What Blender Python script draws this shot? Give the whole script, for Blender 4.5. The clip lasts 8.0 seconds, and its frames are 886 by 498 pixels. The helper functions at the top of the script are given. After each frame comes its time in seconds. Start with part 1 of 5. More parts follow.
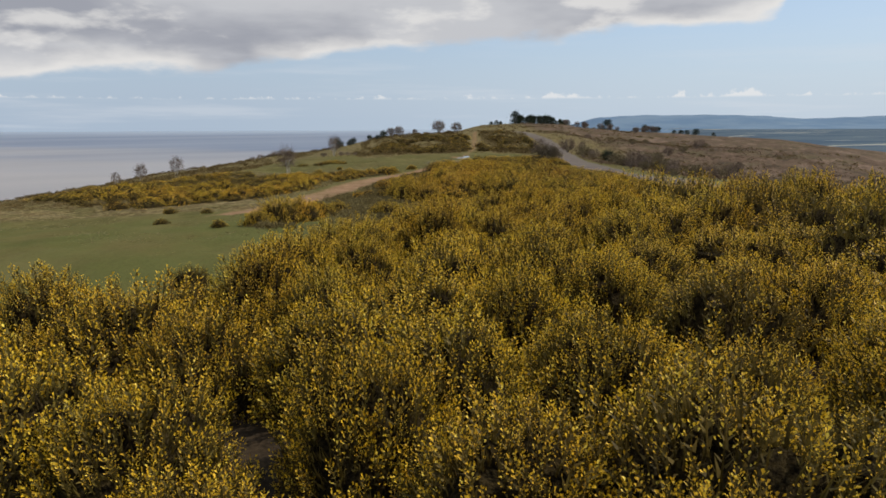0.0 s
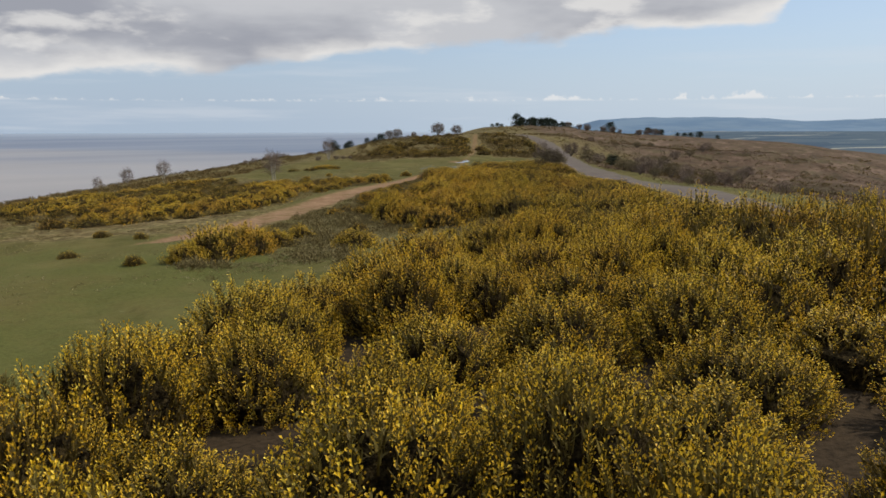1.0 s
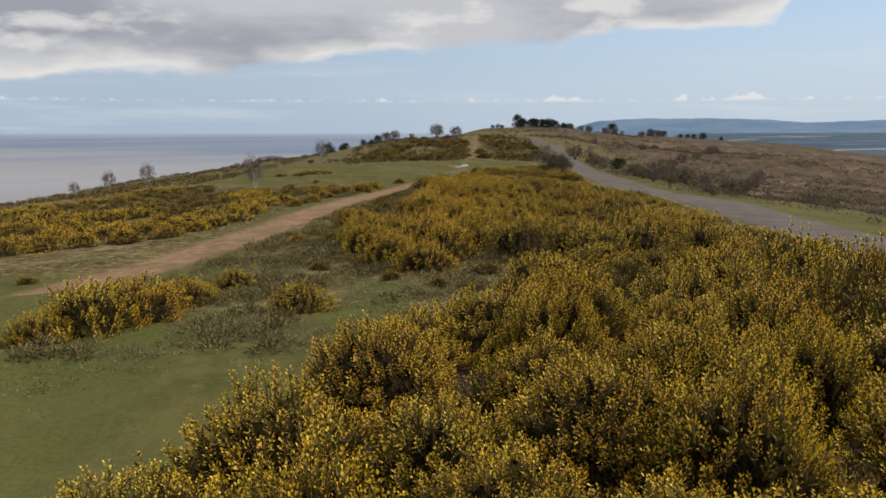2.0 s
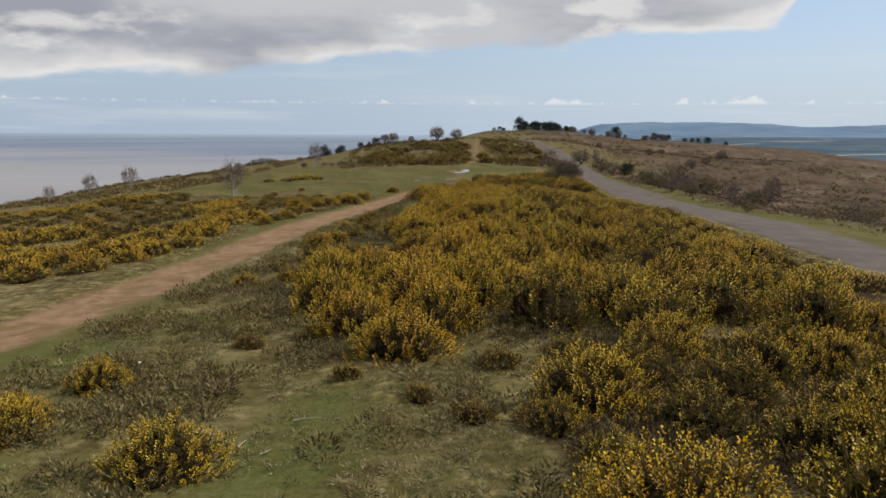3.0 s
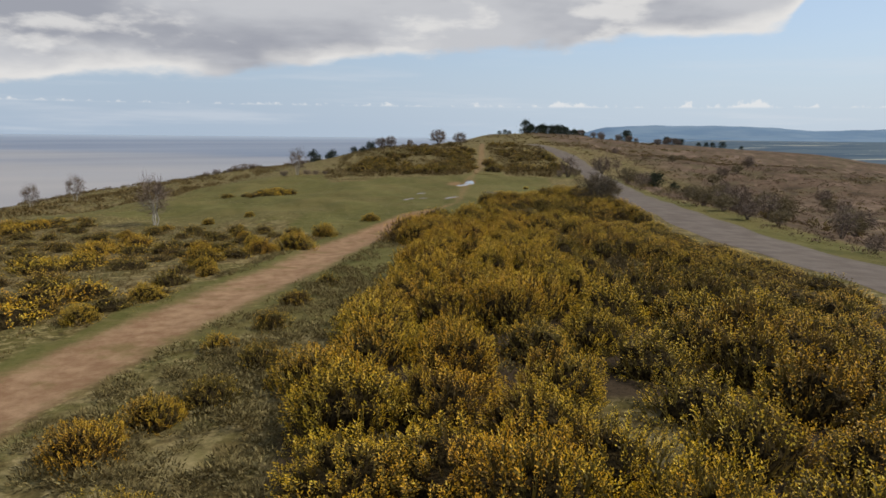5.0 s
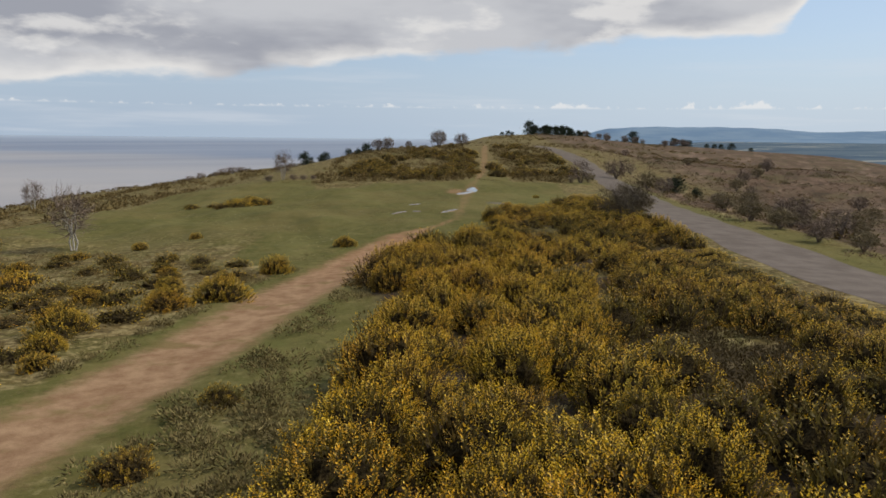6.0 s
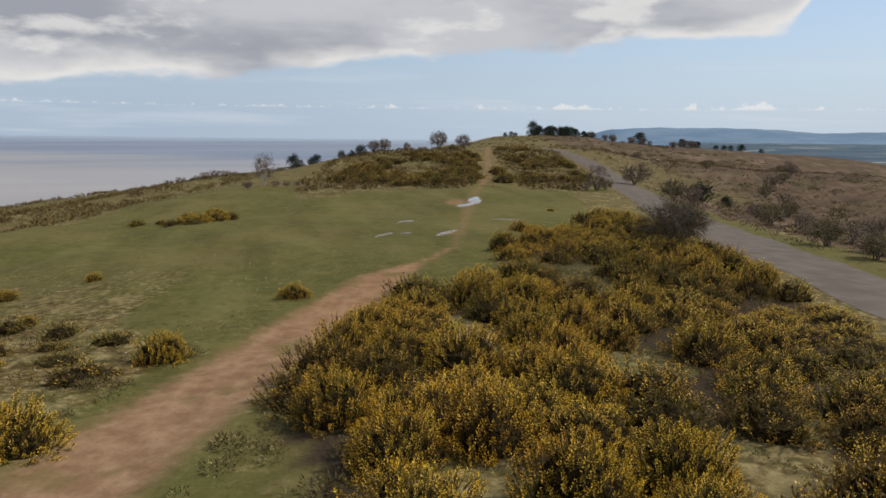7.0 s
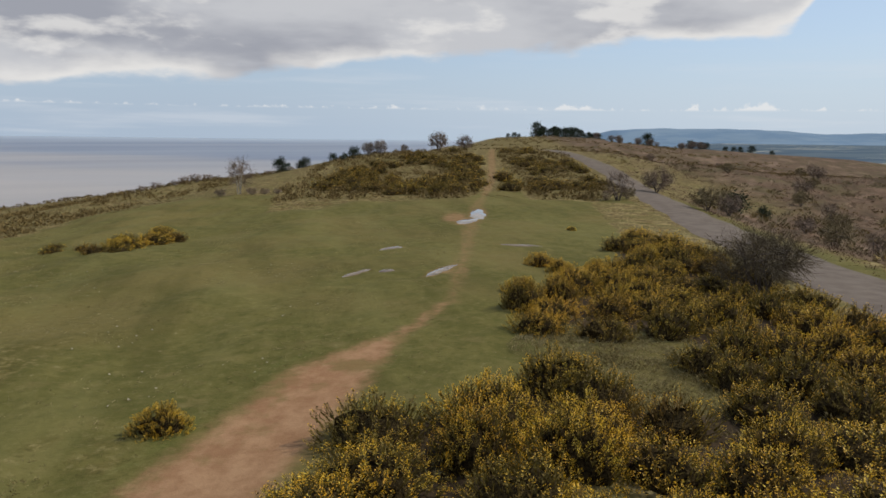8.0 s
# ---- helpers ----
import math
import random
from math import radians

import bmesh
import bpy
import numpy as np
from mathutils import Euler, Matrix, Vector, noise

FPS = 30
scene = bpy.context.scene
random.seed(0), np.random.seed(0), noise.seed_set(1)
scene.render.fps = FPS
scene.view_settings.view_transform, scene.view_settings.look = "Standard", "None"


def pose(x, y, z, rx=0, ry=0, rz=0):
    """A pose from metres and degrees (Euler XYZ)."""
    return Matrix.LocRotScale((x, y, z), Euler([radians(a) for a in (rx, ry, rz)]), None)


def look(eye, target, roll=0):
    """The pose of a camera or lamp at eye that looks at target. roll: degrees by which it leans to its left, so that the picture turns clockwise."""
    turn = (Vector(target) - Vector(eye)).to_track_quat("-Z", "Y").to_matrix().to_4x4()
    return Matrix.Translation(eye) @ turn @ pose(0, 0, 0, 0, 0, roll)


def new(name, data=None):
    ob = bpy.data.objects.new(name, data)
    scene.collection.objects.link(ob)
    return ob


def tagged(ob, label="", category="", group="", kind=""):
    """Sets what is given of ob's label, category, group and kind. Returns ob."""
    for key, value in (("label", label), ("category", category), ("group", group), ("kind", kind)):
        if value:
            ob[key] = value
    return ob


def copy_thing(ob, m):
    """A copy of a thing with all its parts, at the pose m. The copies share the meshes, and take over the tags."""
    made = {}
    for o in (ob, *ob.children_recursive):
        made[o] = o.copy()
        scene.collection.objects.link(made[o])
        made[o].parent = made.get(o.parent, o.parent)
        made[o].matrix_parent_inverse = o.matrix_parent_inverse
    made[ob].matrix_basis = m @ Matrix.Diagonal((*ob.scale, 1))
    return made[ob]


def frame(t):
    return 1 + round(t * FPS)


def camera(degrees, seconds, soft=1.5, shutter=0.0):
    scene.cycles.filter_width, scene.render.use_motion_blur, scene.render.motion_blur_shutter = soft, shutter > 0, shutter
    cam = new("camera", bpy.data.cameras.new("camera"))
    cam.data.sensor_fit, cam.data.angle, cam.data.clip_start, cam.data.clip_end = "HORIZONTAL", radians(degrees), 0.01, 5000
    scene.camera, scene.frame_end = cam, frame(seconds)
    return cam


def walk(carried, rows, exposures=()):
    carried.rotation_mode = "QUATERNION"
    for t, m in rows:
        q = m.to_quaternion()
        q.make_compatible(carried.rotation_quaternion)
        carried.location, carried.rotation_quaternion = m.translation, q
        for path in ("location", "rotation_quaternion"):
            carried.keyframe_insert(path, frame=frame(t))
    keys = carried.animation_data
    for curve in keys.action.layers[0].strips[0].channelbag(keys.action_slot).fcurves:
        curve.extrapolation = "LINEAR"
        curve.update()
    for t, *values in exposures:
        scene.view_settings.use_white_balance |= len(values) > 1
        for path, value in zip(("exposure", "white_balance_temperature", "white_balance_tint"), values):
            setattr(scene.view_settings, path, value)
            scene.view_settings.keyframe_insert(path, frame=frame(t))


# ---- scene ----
cam = camera(63.6, 8.0, soft=1.6)
METRES, EYE, TILT, LEAN, TURN = 84.0, 4.6, -10.3, 0.2, 0.0
ROWS = [
    (0.0, 0.0, 0.0, 0.0, 0.0, 0.0, -0.0),
    (0.5, 0.0038, 0.0355, 0.0072, 0.04, 0.1, -0.02),
    (1.0, 0.0076, 0.0809, 0.0163, 0.1, 0.16, -0.07),
    (1.5, 0.0106, 0.1269, 0.026, 0.12, 0.17, -0.04),
    (3.0, 0.0155, 0.2669, 0.0536, 0.12, 0.39, -0.56),
    (3.5, 0.0169, 0.3223, 0.0646, 0.18, 0.44, -0.63),
    (4.0, 0.0183, 0.3864, 0.0765, 0.24, 0.5, -0.75),
    (4.5, 0.0196, 0.4481, 0.0875, 0.3, 0.55, -0.79),
    (5.0, 0.0208, 0.5183, 0.1, 0.38, 0.59, -0.82),
    (6.5, 0.0263, 0.7423, 0.1387, 0.61, 0.72, -0.89),
    (7.0, 0.0276, 0.823, 0.1534, 0.68, 0.74, -0.93),
    (7.5, 0.0291, 0.8997, 0.1673, 0.75, 0.76, -0.97),
    (8.0, 0.0305, 0.9824, 0.1825, 0.82, 0.79, -0.99),
]
walk(cam, [(t, pose(0, 0, EYE, TILT, LEAN, TURN) @ pose(METRES * x, METRES * y, METRES * z, 90 + pitch, roll, yaw)) for t, x, y, z, yaw, pitch, roll in ROWS])


# ---- world, sun, exposure ----
SUN_TO = Vector((0.80, 0.22, 0.86)).normalized()
SEA_Z = -70.0


def build_world():
    world = bpy.data.worlds.new("sky")
    scene.world = world
    world.use_nodes = True
    nt = world.node_tree
    nt.nodes.clear()
    n, link = nt.nodes.new, nt.links.new

    def math_node(op, a, b=None, c=None, clamp=False):
        m = n("ShaderNodeMath")
        m.operation, m.use_clamp = op, clamp
        for i, v in enumerate((a, b, c)):
            if v is None:
                continue
            if isinstance(v, (int, float)):
                m.inputs[i].default_value = v
            else:
                link(v, m.inputs[i])
        return m.outputs[0]

    def step(v, lo, hi):
        m = n("ShaderNodeMapRange")
        m.interpolation_type = "SMOOTHSTEP"
        link(v, m.inputs[0])
        m.inputs[1].default_value, m.inputs[2].default_value = lo, hi
        return m.outputs[0]

    def mix(f, a, b):
        m = n("ShaderNodeMix")
        m.data_type = "RGBA"
        for sock, v in ((m.inputs[0], f), (m.inputs[6], a), (m.inputs[7], b)):
            if isinstance(v, (int, float)):
                sock.default_value = v
            elif isinstance(v, tuple):
                sock.default_value = (*v, 1)
            else:
                link(v, sock)
        return m.outputs[2]

    def fractal(vec, scale, detail, rough, size):
        mp = n("ShaderNodeMapping")
        link(vec, mp.inputs[0])
        mp.inputs["Scale"].default_value = size
        t = n("ShaderNodeTexNoise")
        link(mp.outputs[0], t.inputs["Vector"])
        t.inputs["Scale"].default_value, t.inputs["Detail"].default_value, t.inputs["Roughness"].default_value = scale, detail, rough
        return t.outputs["Fac"]

    sky = n("ShaderNodeTexSky")
    sky.sky_type, sky.sun_disc = "NISHITA", False
    sky.sun_elevation = math.asin(SUN_TO.z)
    sky.sun_rotation = math.atan2(SUN_TO.x, SUN_TO.y)
    sky.altitude, sky.air_density, sky.dust_density = 250, 1.0, 1.2
    co = n("ShaderNodeTexCoord").outputs["Generated"]
    sep = n("ShaderNodeSeparateXYZ")
    link(co, sep.inputs[0])
    x, y, z = sep.outputs
    # clear sky, whiter low down in the haze
    clear = mix(0.55, sky.outputs[0], mix(step(x, -0.4, 0.4), (4.3, 5.7, 7.9), (5.2, 6.8, 9.1)))
    haze = step(z, 0.14, -0.005)
    clear = mix(math_node("MULTIPLY", haze, 0.75), clear, mix(step(x, -0.45, 0.45), (4.25, 5.2, 6.4), (5.4, 6.35, 7.35)))
    # a flat-based cloud bank overhead, its near edge rising to the landward side and ending there
    lumps = fractal(co, 5.5, 6, 0.55, (1, 1, 2.6))
    border = math_node("MULTIPLY_ADD", x, 0.068, 0.092)
    border = math_node("ADD", border, math_node("MULTIPLY", math_node("MULTIPLY", step(x, 0.40, 0.47), step(z, 0.36, 0.22)), 0.11))
    edge = math_node("ADD", math_node("MULTIPLY", math_node("SUBTRACT", lumps, 0.5), 0.085), math_node("SUBTRACT", z, border))
    bank = step(edge, -0.008, 0.007)
    holes = step(math_node("ADD", fractal(co, 3.1, 5, 0.55, (1, 1, 1)), math_node("MULTIPLY", z, -0.16)), 0.36, 0.50)
    bank = math_node("MULTIPLY", bank, math_node("MAXIMUM", holes, step(z, 0.45, 0.3)))
    shade = fractal(co, 3.4, 5, 0.5, (1, 1, 3.6))
    billow = fractal(co, 7.0, 6, 0.52, (1, 1, 2.8))
    grey = mix(step(shade, 0.36, 0.62), (3.4, 3.55, 4.05), (5.5, 5.6, 5.9))
    rim = math_node("MULTIPLY", step(edge, 0.034, 0.004), step(fractal(co, 4.2, 3, 0.5, (1, 1, 1.5)), 0.40, 0.56))
    lit = math_node("MAXIMUM", math_node("MULTIPLY", rim, 0.9), math_node("MULTIPLY", step(billow, 0.50, 0.62), 0.7))
    cloud = mix(lit, grey, (8.0, 7.85, 7.65))
    out = mix(bank, clear, cloud)
    # small flat-based cumulus along the horizon
    heap = math_node("ADD", fractal(co, 15.0, 4, 0.6, (1, 1, 0.0)), math_node("MULTIPLY", step(x, 0.1, 0.4), 0.012))
    crest = math_node("ADD", math_node("MULTIPLY", math_node("MINIMUM", math_node("MAXIMUM", math_node("SUBTRACT", heap, 0.52), 0.0), 0.16), 0.07), math_node("MULTIPLY", math_node("SUBTRACT", fractal(co, 80.0, 4, 0.6, (1, 1, 1.3)), 0.5), 0.022))
    base = math_node("SUBTRACT", z, 0.0275)
    puff = math_node("MULTIPLY", step(base, -0.002, 0.002), step(math_node("SUBTRACT", crest, base), -0.001, 0.004))
    out = mix(math_node("MULTIPLY", puff, 0.7), out, (8.3, 8.25, 8.2))
    streak = math_node("MULTIPLY", step(fractal(co, 3.0, 4, 0.6, (1, 1, 14.0)), 0.5, 0.72), step(z, 0.16, 0.0))
    out = mix(math_node("MULTIPLY", streak, 0.35), out, (6.9, 7.2, 7.7))
    bg = n("ShaderNodeBackground")
    bg.inputs["Strength"].default_value = 0.10
    link(out, bg.inputs[0])
    link(bg.outputs[0], n("ShaderNodeOutputWorld").inputs[0])


build_world()
sun_data = bpy.data.lights.new("sun", "SUN")
sun_data.energy, sun_data.angle, sun_data.color = 3.9, radians(0.6), (1.0, 0.915, 0.77)
sun = new("sun", sun_data)
sun.matrix_world = look((60, 20, 80), Vector((60, 20, 80)) - SUN_TO)
scene.view_settings.exposure = 0.0


# ---- materials ----
class Mat:
    """A small builder for node materials."""

    def __init__(self, name, rough=0.8, spec=0.3):
        self.m = bpy.data.materials.new(name)
        self.m.use_nodes = True
        self.t = self.m.node_tree
        self.b = self.t.nodes["Principled BSDF"]
        self.b.inputs["Roughness"].default_value = rough
        self.b.inputs["Specular IOR Level"].default_value = spec

    def node(self, kind, **inputs):
        nd = self.t.nodes.new(kind)
        for k, v in inputs.items():
            self.put(nd.inputs[k.replace("_", " ")], v)
        return nd

    def put(self, sock, v):
        if isinstance(v, bpy.types.NodeSocket):
            self.t.links.new(v, sock)
        elif isinstance(v, tuple) and len(v) == 3 and sock.type == "RGBA":
            sock.default_value = (*v, 1)
        else:
            sock.default_value = v

    def place(self):
        return self.node("ShaderNodeNewGeometry").outputs["Position"]

    def local(self):
        return self.node("ShaderNodeTexCoord").outputs["Object"]

    def noise(self, scale, detail=4, rough=0.6, vec=None, size=None):
        v = vec if vec is not None else self.place()
        if size:
            mp = self.node("ShaderNodeMapping", Scale=size)
            self.put(mp.inputs[0], v)
            v = mp.outputs[0]
        nd = self.node("ShaderNodeTexNoise", Scale=scale, Detail=detail, Roughness=rough)
        self.put(nd.inputs["Vector"], v)
        return nd.outputs["Fac"]

    def streaks(self, scale, turn, long, wide, detail=4, rough=0.6):
        """Noise drawn out along one direction of the plan."""
        mp = self.node("ShaderNodeMapping", Scale=(wide, long, 1.0), Rotation=(0.0, 0.0, radians(turn)))
        mp.vector_type = "TEXTURE"
        self.put(mp.inputs[0], self.place())
        return self.noise(scale, detail, rough, mp.outputs[0])

    def ramp(self, v, lo, hi, a=0.0, b=1.0):
        nd = self.t.nodes.new("ShaderNodeMapRange")
        nd.interpolation_type = "SMOOTHSTEP"
        self.put(nd.inputs[0], v)
        for i, k in enumerate((lo, hi, a, b)):
            nd.inputs[i + 1].default_value = k
        return nd.outputs[0]

    def mix(self, f, a, b, how="MIX"):
        nd = self.t.nodes.new("ShaderNodeMix")
        nd.data_type, nd.blend_type = "RGBA", how
        self.put(nd.inputs[0], f)
        self.put(nd.inputs[6], a)
        self.put(nd.inputs[7], b)
        return nd.outputs[2]

    def math(self, op, a, b=0.0):
        nd = self.t.nodes.new("ShaderNodeMath")
        nd.operation = op
        self.put(nd.inputs[0], a)
        self.put(nd.inputs[1], b)
        return nd.outputs[0]

    def island(self):
        return self.node("ShaderNodeNewGeometry").outputs["Random Per Island"]

    def whim(self):
        return self.node("ShaderNodeObjectInfo").outputs["Random"]

    def colour(self, c):
        self.put(self.b.inputs["Base Color"], c)
        return self

    def bump(self, h, strength=0.4, distance=0.05):
        nd = self.node("ShaderNodeBump", Strength=strength, Distance=distance)
        self.put(nd.inputs["Height"], h)
        self.put(self.b.inputs["Normal"], nd.outputs[0])
        return self

    def thin(self, amount):
        """Lets a part of the light through leaves and petals."""
        tr = self.node("ShaderNodeBsdfTranslucent")
        self.put(tr.inputs["Color"], self.b.inputs["Base Color"].links[0].from_socket)
        ms = self.node("ShaderNodeMixShader")
        ms.inputs[0].default_value = amount
        self.put(ms.inputs[1], self.b.outputs[0])
        self.put(ms.inputs[2], tr.outputs[0])
        out = next(nd for nd in self.t.nodes if nd.type == "OUTPUT_MATERIAL")
        self.put(out.inputs[0], ms.outputs[0])
        return self


def leafy(name, dark, mid, light, rough=0.6, thin=0.25, drift=0.9, rust=None):
    """Foliage: one tone per leaf, drifting from bush to bush."""
    m = Mat(name, rough, 0.12)
    patch = m.ramp(m.noise(drift, 3), 0.3, 0.7)
    c = m.mix(m.island(), dark, mid)
    c = m.mix(m.math("MULTIPLY", m.math("POWER", m.island(), 2.0), patch), c, light)
    if rust:
        along = m.ramp(m.node("ShaderNodeSeparateXYZ", Vector=m.place()).outputs[1], 14, 34, 0.3, 0.75)
        c = m.mix(m.math("MULTIPLY", m.ramp(m.noise(0.24, 4, 0.6), 0.49, 0.62), along), c, m.mix(m.island(), dark, rust))
    return m.colour(c).thin(thin).m


def blossom_material():
    """Gorse flowers: gold, with lemon and orange drifts and a few pale fresh petals."""
    m = Mat("gorse_blossom", 0.5, 0.3)
    one = m.island()
    c = m.mix(one, (0.54, 0.325, 0.010), (0.95, 0.625, 0.022))
    along = m.ramp(m.node("ShaderNodeSeparateXYZ", Vector=m.place()).outputs[1], 14, 34, 0.15, 0.7)
    c = m.mix(m.math("MULTIPLY", m.ramp(m.noise(0.26, 5, 0.62), 0.46, 0.60), along), c, (0.76, 0.37, 0.008))
    c = m.mix(m.ramp(m.node("ShaderNodeSeparateXYZ", Vector=m.place()).outputs[1], 55, 95, 0, 0.5), c, m.mix(one, (0.42, 0.225, 0.007), (0.74, 0.415, 0.010)))
    c = m.mix(m.ramp(m.noise(0.75, 3, 0.6, None, (1, 1, 0.6)), 0.56, 0.70, 0, 0.6), c, (0.60, 0.48, 0.035))
    c = m.mix(m.ramp(one, 0.80, 0.97, 0, 0.5), c, (0.92, 0.78, 0.16))
    return m.colour(c).thin(0.3).m


M_FLOWER = blossom_material()
M_SHOOT = leafy("gorse_shoot", (0.054, 0.040, 0.010), (0.145, 0.109, 0.025), (0.27, 0.208, 0.050), 0.6, 0.25, 0.9, (0.20, 0.112, 0.034))
# old wood, painted near-black to carry the shade deep in the bush
M_CORE = Mat("shaded_gorse_wood", 0.95, 0.02)
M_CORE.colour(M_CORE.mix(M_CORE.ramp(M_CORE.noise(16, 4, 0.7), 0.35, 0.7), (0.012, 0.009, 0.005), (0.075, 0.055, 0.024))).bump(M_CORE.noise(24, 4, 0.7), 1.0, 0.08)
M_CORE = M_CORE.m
M_TUSSOCK = leafy("tussock", (0.090, 0.074, 0.028), (0.170, 0.138, 0.056), (0.31, 0.25, 0.12), 0.8, 0.2, 0.35)
M_STRAW = leafy("straw_grass", (0.13, 0.11, 0.05), (0.25, 0.21, 0.10), (0.42, 0.36, 0.20), 0.8, 0.2, 0.5)
M_HEATHER = leafy("heather", (0.076, 0.053, 0.021), (0.165, 0.118, 0.047), (0.26, 0.195, 0.080), 0.85, 0.1, 0.3)
M_LING = leafy("ling", (0.086, 0.065, 0.026), (0.182, 0.144, 0.058), (0.31, 0.255, 0.118), 0.85, 0.1, 0.45)
M_DARK_LING = leafy("dark_ling", (0.040, 0.028, 0.013), (0.098, 0.070, 0.030), (0.175, 0.130, 0.060), 0.85, 0.1, 0.45)
M_BRACKEN = leafy("dead_bracken", (0.070, 0.045, 0.029), (0.150, 0.100, 0.066), (0.25, 0.175, 0.12), 0.9, 0.1, 0.1)
M_TWIG = leafy("bare_twigs", (0.105, 0.078, 0.060), (0.205, 0.155, 0.120), (0.32, 0.25, 0.20), 0.85, 0.0)
M_THORN = leafy("dark_twigs", (0.060, 0.046, 0.031), (0.135, 0.106, 0.068), (0.23, 0.190, 0.110), 0.85, 0.0)
M_OLIVE = leafy("olive_twigs", (0.100, 0.080, 0.044), (0.190, 0.152, 0.084), (0.30, 0.245, 0.145), 0.85, 0.1)
M_PINE = leafy("pine_needles", (0.012, 0.020, 0.012), (0.028, 0.042, 0.022), (0.055, 0.070, 0.035), 0.7, 0.1)
M_BIRCH = Mat("birch_bark", 0.7)
M_BIRCH.colour(M_BIRCH.mix(M_BIRCH.ramp(M_BIRCH.noise(9, 3, 0.6, None, (1, 1, 5)), 0.5, 0.62), (0.46, 0.43, 0.39), (0.07, 0.06, 0.05)))
M_BIRCH = M_BIRCH.m
M_BARK = Mat("bark", 0.9)
M_BARK.colour(M_BARK.mix(M_BARK.noise(14, 4, 0.6, None, (1, 1, 0.2)), (0.04, 0.032, 0.027), (0.13, 0.105, 0.09)))
M_BARK = M_BARK.m


def ground_material():
    m = Mat("heath_ground", 0.95, 0.05)
    at = m.node("ShaderNodeAttribute")
    at.attribute_name = "cover"
    sep = m.node("ShaderNodeSeparateColor")
    m.put(sep.inputs[0], at.outputs["Color"])
    path, heath, far = sep.outputs
    fine, mid, wide = m.noise(11, 5, 0.7), m.noise(1.1, 5, 0.62), m.noise(0.11, 4, 0.55)
    drag = m.noise(0.8, 6, 0.68, None, (0.8, 1.0, 1.0))
    grass = m.mix(m.ramp(mid, 0.32, 0.7), (0.074, 0.072, 0.021), (0.112, 0.101, 0.033))
    grass = m.mix(m.ramp(wide, 0.42, 0.66), grass, (0.118, 0.098, 0.035))
    grass = m.mix(m.ramp(drag, 0.52, 0.72, 0, 0.55), grass, (0.150, 0.118, 0.050))
    grass = m.mix(m.ramp(fine, 0.50, 0.8, 0, 0.6), grass, (0.040, 0.036, 0.010))
    rough = m.mix(m.ramp(mid, 0.35, 0.68), (0.058, 0.040, 0.015), (0.120, 0.085, 0.032))
    rough = m.mix(m.ramp(drag, 0.44, 0.64, 0, 0.85), rough, (0.235, 0.190, 0.092))
    rough = m.mix(m.ramp(wide, 0.5, 0.66, 0, 0.6), rough, (0.072, 0.064, 0.020))
    mottle = m.noise(3.4, 5, 0.7)
    rough = m.mix(m.ramp(m.noise(0.45, 4, 0.6), 0.46, 0.6, 0, 0.8), rough, (0.086, 0.077, 0.023))
    rough = m.mix(m.ramp(mottle, 0.50, 0.64, 0, 0.8), rough, (0.270, 0.215, 0.104))
    rough = m.mix(m.ramp(mottle, 0.47, 0.34, 0, 0.75), rough, (0.032, 0.024, 0.011))
    rough = m.mix(m.ramp(fine, 0.52, 0.8, 0, 0.6), rough, (0.026, 0.019, 0.009))
    grass = m.mix(m.ramp(mottle, 0.53, 0.68, 0, 0.4), grass, (0.165, 0.140, 0.062))
    grass = m.mix(m.ramp(mottle, 0.46, 0.32, 0, 0.5), grass, (0.048, 0.046, 0.013))
    band = m.streaks(1.0, 12, 16.0, 2.6, 4, 0.6)
    grass = m.mix(m.ramp(band, 0.50, 0.66, 0, 0.35), grass, (0.135, 0.124, 0.046))
    grass = m.mix(m.ramp(band, 0.48, 0.34, 0, 0.4), grass, (0.056, 0.053, 0.015))
    fleck = m.noise(2.2, 6, 0.75)
    grass = m.mix(m.ramp(fleck, 0.64, 0.70, 0, 0.55), grass, (0.24, 0.205, 0.115))
    dirt = m.mix(m.ramp(m.noise(1.6, 5, 0.65), 0.3, 0.7), (0.178, 0.104, 0.058), (0.280, 0.182, 0.108))
    dirt = m.mix(m.ramp(fine, 0.5, 0.75, 0, 0.5), dirt, (0.140, 0.078, 0.040))
    seam = m.node("ShaderNodeSeparateXYZ", Vector=m.place()).outputs[1]
    dirt = m.mix(m.ramp(seam, 86, 104, 0, 0.26), dirt, (0.265, 0.125, 0.062))
    worn = m.ramp(m.noise(0.55, 4, 0.6), 0.52, 0.66, 0, 0.7)
    dirt = m.mix(worn, dirt, (0.130, 0.098, 0.038))
    # distant woods and pale fields, the blue of aerial haze painted in
    hazed_plain = m.mix(m.ramp(m.noise(0.004, 3, 0.5, None, (1, 2.2, 1)), 0.42, 0.5), (0.048, 0.078, 0.115), (0.072, 0.102, 0.130))
    hazed_plain = m.mix(m.ramp(m.noise(0.0055, 2, 0.4, None, (0.5, 2.5, 1)), 0.635, 0.66), hazed_plain, (0.34, 0.33, 0.27))
    soft = m.math("ADD", m.math("MULTIPLY", m.math("SUBTRACT", m.noise(0.9, 4, 0.65), 0.5), 0.9), heath)
    c = m.mix(m.ramp(soft, 0.3, 0.7), grass, rough)
    edge = m.math("ADD", m.math("MULTIPLY", m.math("SUBTRACT", m.noise(3.0, 4, 0.65), 0.5), 0.7), path)
    fern = m.mix(m.ramp(mid, 0.35, 0.65), (0.060, 0.039, 0.026), (0.112, 0.072, 0.046))
    fern = m.mix(m.ramp(wide, 0.45, 0.62, 0, 0.75), fern, (0.112, 0.079, 0.050))
